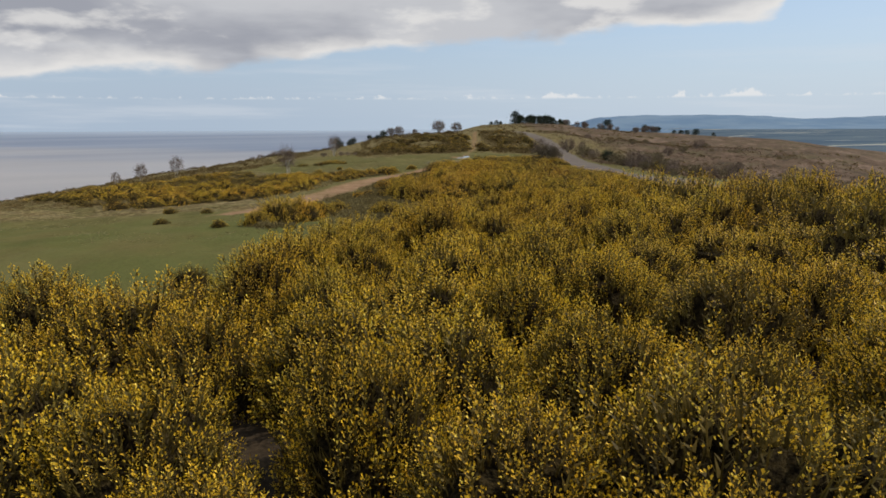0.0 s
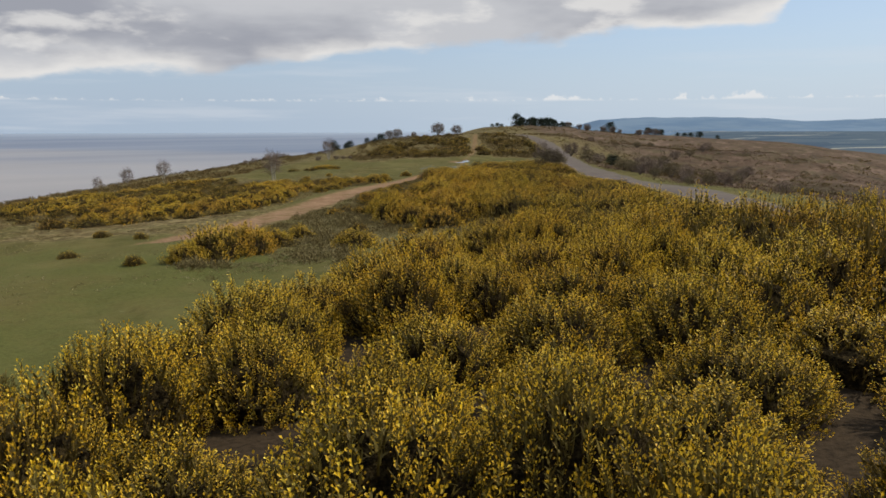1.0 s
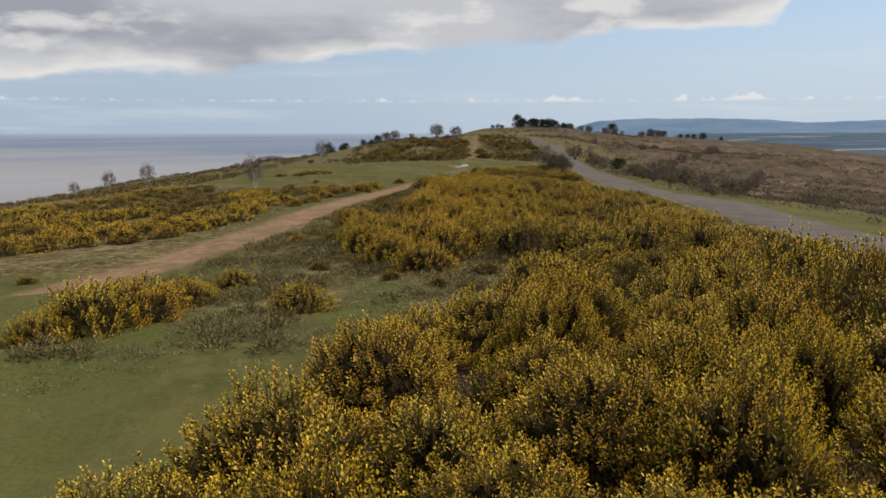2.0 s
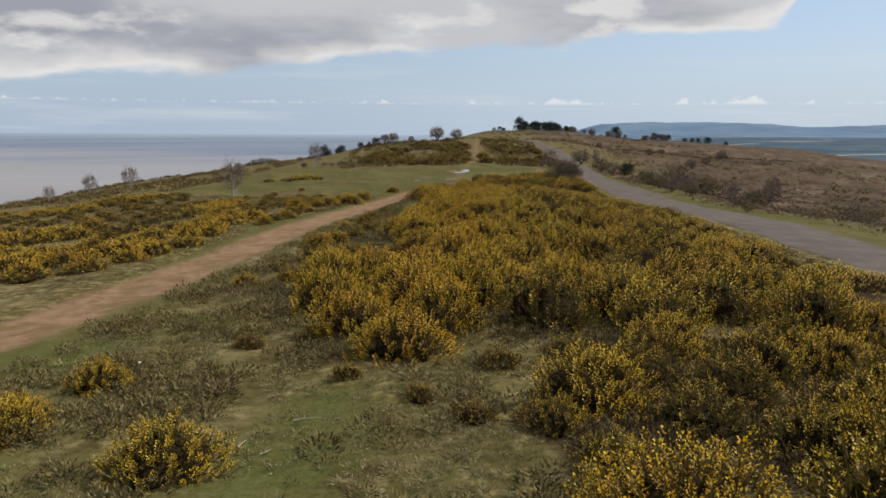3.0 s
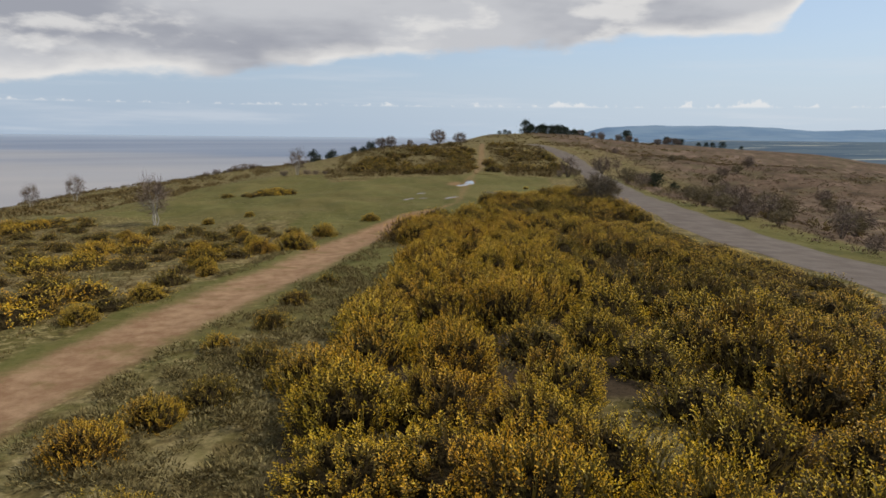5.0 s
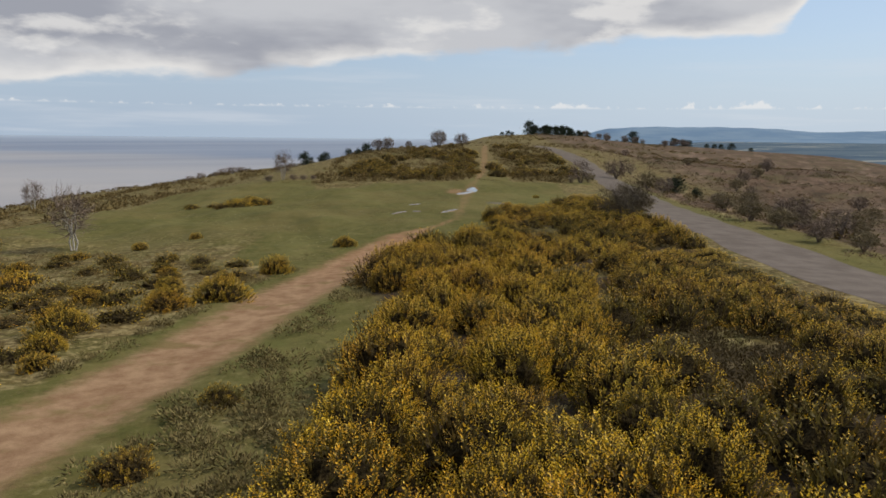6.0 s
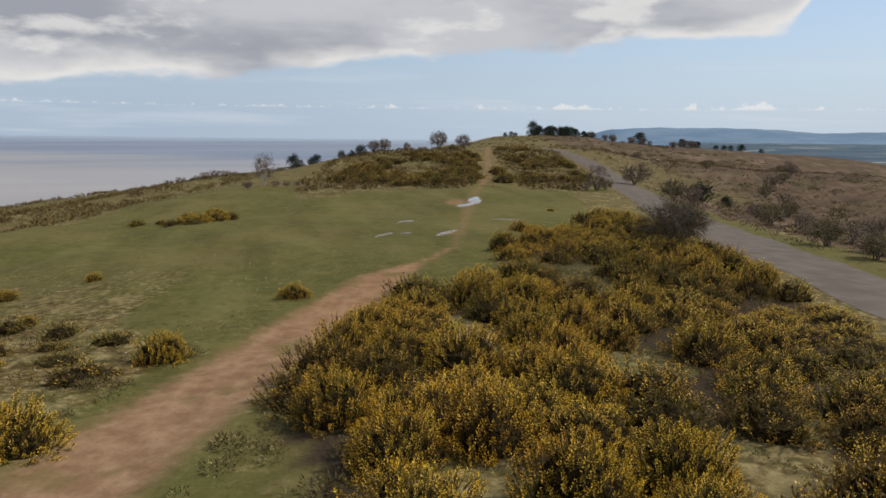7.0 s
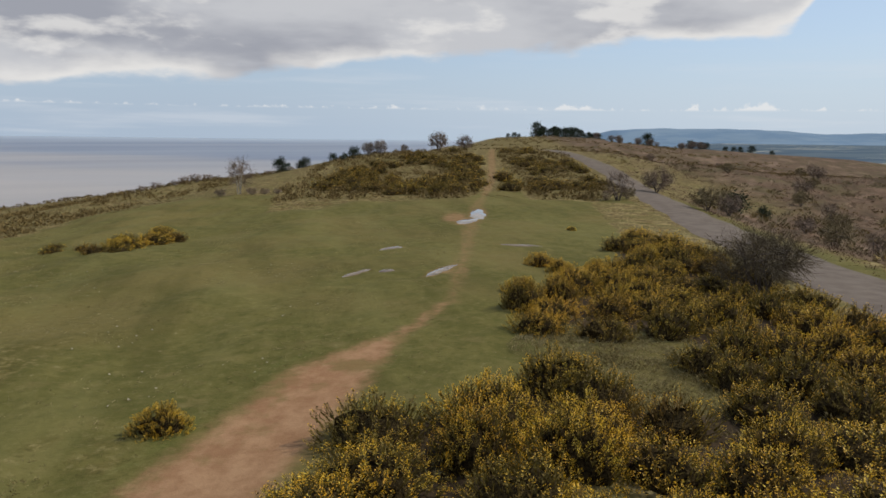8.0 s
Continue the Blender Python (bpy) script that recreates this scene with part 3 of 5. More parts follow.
def build_sea():
    xs, ys = np.linspace(-4900, 2500, 40), np.linspace(-2500, 4900, 40)
    gx, gy = np.meshgrid(xs, ys)
    idx = np.arange(gx.size).reshape(gx.shape)
    quads = np.stack([idx[:-1, :-1], idx[:-1, 1:], idx[1:, 1:], idx[1:, :-1]], -1).reshape(-1, 4)
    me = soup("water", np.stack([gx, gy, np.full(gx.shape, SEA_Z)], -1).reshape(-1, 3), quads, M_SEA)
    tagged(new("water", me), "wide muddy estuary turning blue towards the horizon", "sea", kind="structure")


def build_hills(name, y0, x0, x1, height, seed, profile):
    """A range of far hills, as a field of heights."""
    xs, ys = np.linspace(x0, x1, 120), np.linspace(y0, y0 + 700, 14)
    gx, gy = np.meshgrid(xs, ys)
    u = (gx - x0) / (x1 - x0)
    crest = np.interp(u, *zip(*profile)) + 0.012 * np.sin(u * 61 + seed) + 0.010 * np.sin(u * 143 + 2 * seed)
    gz = -80 + (height + 83) * crest * np.sin(np.clip((gy - y0) / 700, 0, 1) * math.pi * 0.75) ** 0.8
    idx = np.arange(gx.size).reshape(gx.shape)
    quads = np.stack([idx[:-1, :-1], idx[:-1, 1:], idx[1:, 1:], idx[1:, :-1]], -1).reshape(-1, 4)
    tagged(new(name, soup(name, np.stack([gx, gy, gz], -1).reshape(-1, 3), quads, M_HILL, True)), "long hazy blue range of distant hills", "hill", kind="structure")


build_sea()
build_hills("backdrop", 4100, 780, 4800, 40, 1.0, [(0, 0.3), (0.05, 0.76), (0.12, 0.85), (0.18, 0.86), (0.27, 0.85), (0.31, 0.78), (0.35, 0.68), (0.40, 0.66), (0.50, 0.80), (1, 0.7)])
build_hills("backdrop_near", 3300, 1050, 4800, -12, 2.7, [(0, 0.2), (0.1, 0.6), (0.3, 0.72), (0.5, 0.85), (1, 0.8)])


# ---- gorse ----
rng = np.random.default_rng(7)


def spire_piece(r, sprigs, length, wide):
    """One upright leading shoot, a metre high before scaling: a stem set all round with short spiny sprigs."""
    v, f = [], []
    for k in (0.3, 1.87):
        s, n = np.array([math.cos(k), math.sin(k), 0]) * 0.045, len(v)
        v += [tuple(-s - np.array([0, 0, 0.8])), tuple(s - np.array([0, 0, 0.8])), (r.uniform(-0.05, 0.05), r.uniform(-0.05, 0.05), 1.0)]
        f.append((n, n + 1, n + 2))
    for i in range(sprigs):
        k = (i + 0.5) / sprigs
        an, z = i * 2.4 + r.uniform(-0.4, 0.4), -0.55 + 1.4 * k
        side, n = np.array([-math.sin(an), math.cos(an), r.uniform(-0.3, 0.3)]) * wide, len(v)
        d = np.array([math.cos(an), math.sin(an), r.uniform(0.5, 1.3) + 0.5 * k])
        d *= length * (1.2 - 0.55 * k) * r.uniform(0.7, 1.25) / np.linalg.norm(d)
        b = np.array([math.cos(an), math.sin(an), 0]) * 0.05 + np.array([0, 0, z])
        v += [tuple(b - side), tuple(b + side), tuple(b + d)]
        f.append((n, n + 1, n + 2))
    return np.array(v), np.array(f)


def filler_piece(r, blades):
    """A rough tuft of leafless and grey-green shoots deep in the bush."""
    v, f = [], []
    for i in range(blades):
        a = i * 6.2832 / blades + r.uniform(-0.4, 0.4)
        d = np.array([math.cos(a) * 0.45, math.sin(a) * 0.45, r.uniform(0.75, 1.15)])
        s, n = np.array([-math.sin(a), math.cos(a), r.uniform(-0.2, 0.2)]), len(v)
        v += [tuple(-s * 0.11 - np.array([0, 0, 0.35])), tuple(s * 0.11 - np.array([0, 0, 0.35])), tuple(d)]
        f.append((n, n + 1, n + 2))
    return np.array(v), np.array(f)


def blossom_piece(r, count, size, from_z=0.0, folded=True):
    """Small folded pea flowers crowded round the upper part of a shoot."""
    v, f = [], []
    for i in range(count):
        k = (i + 0.5) / count
        an, z = i * 2.4 + r.uniform(-0.5, 0.5), from_z + (1.02 - from_z) * k
        out = 0.27 * (1.1 - 0.75 * k) * r.uniform(0.7, 1.15)
        d = np.array([math.cos(an), math.sin(an), 0.5 + 0.8 * k])
        s = np.array([-math.sin(an), math.cos(an), r.uniform(-0.4, 0.4)])
        b, n = np.array([math.cos(an) * out, math.sin(an) * out, z]), len(v)
        w, ln = size * r.uniform(0.45, 0.75), size * r.uniform(0.9, 1.4)
        mid = b + d * ln * 0.55 + np.array([0, 0, 0.35 * size])
        if folded:
            v += [tuple(b), tuple(mid - s * w), tuple(b + d * ln), tuple(mid + s * w)]
            f += [(n, n + 2, n + 1), (n, n + 3, n + 2)]
        else:
            v += [tuple(b - s * w), tuple(b + s * w), tuple(b + d * ln)]
            f.append((n, n + 1, n + 2))
    return np.array(v), np.array(f)


def dome(r, rx, height, lumps, rings=7, segs=14):
    """A lumpy mound of old wood under the shoots, solid to block light; returns its shape function too."""
    ph = r.uniform(0, 6.28, 6)

    def shape(az, el):
        k = 1 + lumps * (0.5 * np.sin(3 * az + ph[0]) * np.cos(el) + 0.4 * np.sin(5 * az + ph[1] + 3 * el) + 0.4 * np.sin(4 * el + 2 * az + ph[2]))
        return np.stack([rx * k * np.cos(az) * np.cos(el), rx * k * np.sin(az) * np.cos(el), height * k * np.sin(el)], -1)

    v, f = [], []
    for i in range(rings):
        for j in range(segs):
            v.append(tuple(shape(np.float64(j * 6.2832 / segs), np.float64(-0.15 + 1.7208 * i / (rings - 1))) * (r.uniform(0.58, 0.86) if 0 < i < rings - 1 else 0.66)))
    for i in range(rings - 1):
        for j in range(segs):
            a, b = i * segs + j, i * segs + (j + 1) % segs
            f += [(a, b, b + segs), (a, b + segs, a + segs)]
    return np.array(v), np.array(f), shape


def gorse_arrays(r, rx, height, spires, bloom, sprigs, flowers, tall, petal, low=0.0, fill=190):
    """Leading shoots crowded over a lumpy mound, more or less in flower; returns shoots, blossom and darkened wood."""
    core_v, core_f, shape = dome(r, rx, height, 0.17, *((7, 14) if fill > 150 else (5, 9)))
    i = np.arange(spires)
    az = i * 2.39996 + r.normal(0, 0.25, spires)
    el = np.arcsin(np.clip(low + (1 - low) * (i + r.uniform(0, 1, spires)) / spires, -0.2, 1))
    at = shape(az, el) * r.uniform(0.80, 0.97, spires)[:, None]
    out = at / np.array([rx, rx, height]) ** 1.3
    out /= np.linalg.norm(out, axis=1)[:, None]
    up = out * 0.75 + np.array([0, 0, 0.8]) + r.normal(0, 0.15, (spires, 3))
    size = tall * r.uniform(0.65, 1.35, spires)
    m = frames(at, up, r.uniform(0, 6.28, spires), size)
    width = 0.065 * (12 / sprigs) ** 0.6
    green = [spread(*spire_piece(r, sprigs, 0.38, width), m[k::5]) for k in range(5)]
    faz, fel = r.uniform(0, 6.2832, fill), np.arcsin(r.uniform(0.02, 1.0, fill))
    body = shape(faz, fel) * r.uniform(0.60, 0.90, fill)[:, None]
    lean = body / np.linalg.norm(body, axis=1)[:, None] * 0.8 + np.array([0, 0, 0.7]) + r.normal(0, 0.2, body.shape)
    mf = frames(body, lean, r.uniform(0, 6.28, fill), r.uniform(0.09, 0.16, fill) * (200 / fill) ** 0.5)
    green = gather(green + [spread(*filler_piece(r, 4), mf[k::3]) for k in range(3)])
    # blossom comes in patches, thickest on top; a shoot is in full flower, has a few flowers or none
    ph = r.uniform(0, 6.28, 3)
    patch = 0.5 + 0.30 * np.sin(2 * az + ph[0]) + 0.25 * np.sin(5 * el + az + ph[1]) + 0.30 * np.sin(7 * at[:, 0] + ph[2]) * np.sin(7 * at[:, 1] + ph[0])
    level = bloom * (0.30 + 0.70 * patch) * np.clip(0.62 + 0.55 * np.sin(el), 0, 1.1) + r.normal(0, 0.14, spires)
    full, some = m[level > 0.44], m[(level > 0.12) & (level <= 0.44)]
    gold = [spread(*blossom_piece(r, flowers, petal, -0.15, sprigs > 8), full[k::3]) for k in range(3)]
    gold += [spread(*blossom_piece(r, max(2, flowers // 2), petal * 0.9, 0.25, sprigs > 8), some[k::3]) for k in range(3)]
    return green, gather(gold), (core_v, core_f)


def scatter(poly, gap, r, keep=None):
    """Places at least a gap apart inside a polygon."""
    p = np.array(poly)
    lo, hi = p.min(0), p.max(0)
    n = int((hi[0] - lo[0]) * (hi[1] - lo[1]) / gap ** 2 * 14)
    cells, out = {}, []
    for x, y in zip(r.uniform(lo[0], hi[0], n), r.uniform(lo[1], hi[1], n)):
        if not inside(x, y, poly) or (keep and not keep(x, y)):
            continue
        c = (int(x // gap), int(y // gap))
        if any(math.hypot(x - a, y - b) < gap for i in (-1, 0, 1) for j in (-1, 0, 1) for a, b in cells.get((c[0] + i, c[1] + j), [])):
            continue
        cells.setdefault(c, []).append((x, y))
        out.append((x, y))
    return out


def clear_of(x, y):
    if any(inside(x, y, bed) for bed in HEATHER_BEDS) and noise.noise((x * 0.6, y * 0.6, 40)) < 0.3:
        return False
    if math.hypot(x - 16.6, y - 116.3) < 1.9:
        return False
    if y > 80 and noise.noise((x * 0.42, y * 0.36, 90)) < -0.40:
        return False
    return all(math.hypot(x - a, y - b) > c + 0.3 for a, b, c in CLEARINGS)


def off_path(x, y):
    d, w = dist_line(np.array([x]), np.array([y]), PATH_LINE)
    return d[0] > w[0] + 0.9


BLOOM = (0.95, 1.05, 1.3, 0.72, 1.5, 1.0, 1.2, 0.55, 0.10, 0.26)


def build_gorse():
    kinds = []
    # ten grades of flowering, finer where the camera passes close
    for i in range(20):
        r = np.random.default_rng(100 + i)
        level = BLOOM[i % 10]
        green, gold, core = gorse_arrays(r, 1.22, 1.28, 400, level, 9, 20, 0.210, 0.084, -0.05, 200) if i < 10 else gorse_arrays(r, 1.22, 1.28, 270, level, 6, 22, 0.225, 0.088, -0.05, 150)
        bush = new("gorse_bush")
        part("foliage", soup("foliage", *green, M_SHOOT), bush)
        part("blossom", soup("blossom", *gold, M_FLOWER), bush, "small golden-yellow flowers")
        part("shaded_wood", soup("shaded_wood", *core, M_CORE), bush)
        tagged(bush, "dense spiny gorse bush in yellow flower on the heath", "gorse bush", "gorse bushes of the thicket")
        kinds.append(bush)
    small = []
    for i in range(5):
        small.append(gorse_arrays(np.random.default_rng(300 + i), 1.22, 1.28, 150, (0.95, 1.15, 0.5, 1.35, 0.7)[i], 5, 14, 0.25, 0.098, 0.0, 60))
    for i in range(3):
        small.append(gorse_arrays(np.random.default_rng(320 + i), 1.22, 1.28, 70, (1.1, 0.95, 1.25)[i], 4, 8, 0.34, 0.15, 0.02, 30))
    for i in range(3):
        small.append(gorse_arrays(np.random.default_rng(340 + i), 1.22, 1.28, 70, (0.22, 0.1, 0.3)[i], 5, 6, 0.34, 0.15, 0.02, 40))
    for i in range(2):
        small.append(gorse_arrays(np.random.default_rng(360 + i), 1.22, 1.28, 150, (0.15, 0.32)[i], 5, 14, 0.25, 0.098, 0.0, 60))
    r = np.random.default_rng(11)
    spots = [(x, y, 1.0) for x, y in scatter(THICKET_A, 1.52, r, clear_of)] + [(x, y, 1.0) for x, y in scatter(THICKET_B, 1.64, r, clear_of)]
    near = [s for s in spots if (-9.5 if s[1] < 26 else -4.4) < s[0] - 1.6 - 0.01 * s[1] < (7.0 if s[1] < 36 else 4.2) and s[1] > 2.5]
    far = [s for s in spots if s not in near]
    lone = [(-3.1, 49.6, 0.75), (-7.7, 29.6, 0.6), (-7.1, 30.8, 1.12), (-6.5, 31.9, 1.0), (-5.9, 33.3, 0.75), (-4.4, 100.0, 0.6), (-8.4, 82.4, 0.78), (-7.0, 84.4, 1.0), (-15, 104, 0.4), (-17.5, 101, 0.42), (-19.5, 97.5, 0.45), (-21, 94, 0.5), (-13.5, 96, 0.3), (-6.5, 91.2, 0.72), (-10.2, 78.5, 0.8),
            (-5.6, 47.0, 0.42), (-5.3, 35.9, 0.5), (-5.8, 34.2, 0.4), (-2.5, 32.0, 0.7), (-4.6, 56.0, 0.62), (-4.0, 57.6, 0.5), (-9.6, 65.6, 0.5), (-9.0, 69.0, 0.55), (-8.6, 74.5, 0.42), (-9.4, 76.2, 0.5), (-9.9, 86.5, 0.5), (-12.2, 84.0, 0.55), (-11.6, 90.5, 0.42), (-4.3, 62.5, 0.4), (0.4, 37.6, 0.95), (3.8, 34.4, 0.9), (6.1, 37.9, 0.8), (9.0, 36.6, 0.8), (11.2, 38.6, 0.9), (12.5, 34.6, 0.9), (7.6, 32.9, 0.5), (12.4, 143.6, 0.35),
            (5.6, 115.5, 0.7), (7.4, 123.6, 0.7), (8.2, 121.5, 0.6), (10.4, 122.8, 0.5)]
    used = []

    def stand(kind, x, y, s, h):
        z = ground(x, y) - 0.12 * s
        m = pose(x, y, z, r.uniform(-4, 4), r.uniform(-4, 4), r.uniform(0, 360)) @ Matrix.Diagonal((s, s, h, 1))
        if kind not in used:
            used.append(kind)
            kind.matrix_basis = m
            return kind
        ob = copy_thing(kind, Matrix())
        ob.matrix_basis = m
        return ob

    for x, y, s in near:
        tall = curve(y, [(30, 1.0), (70, 1.0), (92, 0.88)])
        s = r.uniform(0.82, 1.12) * curve(y, [(70, 1.0), (88, 0.94)])
        # flowering comes in drifts several metres across
        lush = 6.6 + 9.0 * noise.noise((x * 0.16, y * 0.14, 21)) + r.normal(0, 1.5)
        if x < 1.5 and y < 28:
            lush += 2.5
        if (x > 4.5 and 46.5 < y < 52) or (x > 4.5 and 68 < y < 82):
            lush -= 3.2
        if 46 < y < 56:
            lush -= 1.2
        if y < 26:
            lush += 1.2 if x < 3 else 0.3
        if (x > 2.0 and 26 < y < 36) or y > 84:
            lush -= 2.5
        s *= curve(y, [(78, 1.0), (86, 1.10)])
        if x > 5.5 and 18 < y < 36:
            tall *= 1.15
        if x < -4 and y < 14:
            tall, lush = 1.05 if x > -6 else 0.92, lush + 1.5
        stand(kinds[(8, 9, 7, 3, 0, 5, 1, 6, 2, 4)[int(min(9, max(0, lush)))] + (0 if y < 34 and x < 6 else 10)], x, y, s, tall * r.uniform(0.7, 1.2))
    for x, y, s in ((-1.6, 50.4, 0.7), (-2.3, 52.2, 0.65), (-0.9, 52.0, 0.6), (-6.0, 16.6, 0.45), (-5.2, 14.6, 0.55), (-12.5, 31.4, 0.32), (-9.3, 29.3, 0.3), (-15.2, 39.5, 0.35), (-12.4, 37.2, 0.28), (-3.6, 50.5, 0.6), (-4.4, 52.6, 0.5), (-3.0, 53.6, 0.62), (-3.2, 58.6, 0.6), (-2.8, 61.0, 0.55), (-3.4, 64.6, 0.5), (-5.2, 50.2, 0.4), (-4.2, 47.6, 0.5), (-3.4, 68.0, 0.5), (-2.6, 46.0, 0.5), (-2.9, 71.5, 0.45), (3.0, 33.2, 0.5), (5.3, 33.4, 0.75), (4.9, 35.7, 0.7), (6.3, 34.7, 0.8), (7.4, 36.3, 0.85), (8.6, 37.7, 0.8), (7.8, 33.5, 0.8), (9.4, 35.0, 0.85), (10.6, 36.8, 0.8), (5.6, 37.2, 0.6), (3.9, 37.2, 0.5), (9.6, 33.4, 0.7), (6.6, 32.4, 0.7), (3.6, 31.8, 0.5), (2.4, 36.4, 0.4), (1.8, 33.6, 0.32), (0.9, 34.6, 0.28), (-0.6, 36.0, 0.3), (-3.2, 38.6, 0.35), (-1.8, 39.2, 0.35)):
        ob = stand(kinds[18 + r.integers(2)], x, y, s, s * r.uniform(0.7, 0.9))
        tagged(ob, "low dark gorse bush almost without flowers in the heather", "gorse bush", "low dark gorse bushes")
    for x, y, s in lone:
        ob = stand(kinds[10 + (4 if s > 0.7 else (1, 2, 6, 0)[r.integers(4)])], x, y, s, s * r.uniform(0.8, 1.0))
        tagged(ob, "rounded gorse bush in flower standing alone in the turf", "gorse bush", "lone gorse bushes")
    # the rest of the thicket and the low gorse across the heath
    places = [(x, y, r.uniform(0.85, 1.12) * curve(y, [(70, 1.0), (88, 0.96)]), r.uniform(0.75, 1.1) * curve(y, [(30, 1.0), (70, 1.0), (92, 0.88)]) * (curve(x, [(10, 1.0), (16, 0.5)]) if 38 < y < 100 else 1.0) * (curve(x, [(7, 1.15), (10, 1.42)]) if 15 < y < 40 else 1.12 if y < 15 else 1.0), 0) for x, y, s in far]
    low = scatter([(-12, 52), (-10.5, 70), (-12, 82), (-24, 100), (-48, 112), (-62, 100), (-34, 60), (-20, 45)], 1.45, r, lambda x, y: noise.noise((x * 0.14, y * 0.10, 3)) > (-0.06 if x < -12 and y < 62 else 0.12 if y < 68 else 0.27))
    places += [(x, y, r.uniform(0.6, 1.0), r.uniform(0.34, 0.6), 1) for x, y in low]
    dull = scatter([(-11, 52), (-9, 70), (-7.4, 84), (-8, 93), (-22, 99), (-40, 112), (-58, 104), (-34, 60), (-20, 45)], 1.75, r, lambda x, y: off_path(x, y) and noise.noise((x * 0.14, y * 0.10, 3)) < 0.10 and noise.noise((x * 0.3, y * 0.3, 71)) > -0.12)
    places += [(x, y, r.uniform(0.5, 1.0), r.uniform(0.25, 0.5), 2) for x, y in dull]
    tuft = [(-25.4, 132.4, 0.8), (-23.6, 133.4, 0.9), (-22.2, 132.2, 1.0), (-21.0, 134.0, 1.3), (-20.2, 131.4, 1.1), (-22.0, 136.0, 1.3), (-20.4, 137.6, 1.2), (-23.4, 139.2, 1.0), (-21.4, 141.4, 1.1), (-22.6, 144.5, 0.9), (-19.6, 139.6, 1.0), (-26.6, 135.0, 0.7)]
    places += [(x, y, s * 0.9, s * 0.55, 2) for x, y, s in tuft]
    places += [(x, y, s, s * 0.55, 1) for x, y, s in tuft[3::3]]
    hill = scatter([(-19, 193), (-6, 177), (5, 176), (7, 200), (9, 250), (2, 262), (-16, 236)], 2.9, r, lambda x, y: noise.noise((x * 0.11, y * 0.05, 64)) > (-0.25 if y < 200 else 0.05)) + scatter([(10, 182), (22, 188), (27, 200), (26, 240), (20, 262), (13, 258), (11, 220)], 3.2, r, lambda x, y: noise.noise((x * 0.13, y * 0.06, 65)) > 0.05)
    places += [(x, y, r.uniform(0.9, 1.9), r.uniform(0.55, 1.2), 2) for x, y in hill]
    sets = [[] for _ in small]
    for x, y, s, h, family in places:
        a = r.uniform(0, 6.28)
        c, q = math.cos(a) * s, math.sin(a) * s
        pick = (0, 5, 8)[family] + r.integers((5, 3, 3)[family])
        if family == 0:
            lush = 4.3 + 6.5 * noise.noise((x * 0.16, y * 0.14, 21)) + r.normal(0, 1.0)
            if (x > 5 and 46.5 < y < 52) or (5 < x < 14 and 66 < y < 82):
                lush -= 3.0
            if (x > 5 and y < 36) or y > 84:
                lush -= 1.5
            pick = (11, 12, 2, 4, 0, 1, 3)[int(min(6, max(0, lush)))]
        sets[pick].append([[c, -q, 0, x], [q, c, 0, y], [0, 0, h, ground(x, y) - 0.1]])
    for j, (name, mat, label) in enumerate((("gorse_shoots", M_SHOOT, "spiny green shoots of the gorse thicket"), ("gorse_blossom", M_FLOWER, "yellow blossom over the gorse thicket"), ("shaded_gorse_wood", M_CORE, "old wood inside the gorse thicket, darkened for inner shade"))):
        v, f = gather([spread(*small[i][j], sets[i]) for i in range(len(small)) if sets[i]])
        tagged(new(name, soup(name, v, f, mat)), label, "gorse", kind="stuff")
    print("gorse near", len(near), "far", len(places))


build_gorse()


# ---- trees and shrubs ----
def tube(a, b, ra, rb, sides=4):
    d = b - a
    d = d / (np.linalg.norm(d) + 1e-9)
    s = np.cross(d, (0, 0, 1.0) if abs(d[2]) < 0.9 else (1.0, 0, 0))
    s /= np.linalg.norm(s)
    o = np.cross(d, s)
    k = np.arange(sides) * 6.2832 / sides
    ring = np.cos(k)[:, None] * s + np.sin(k)[:, None] * o
    v = np.concatenate([a + ring * ra, b + ring * rb])
    f = []
    for i in range(sides):
        j = (i + 1) % sides
        f += [(i, j, sides + j), (i, sides + j, sides + i)]
    return v, np.array(f)


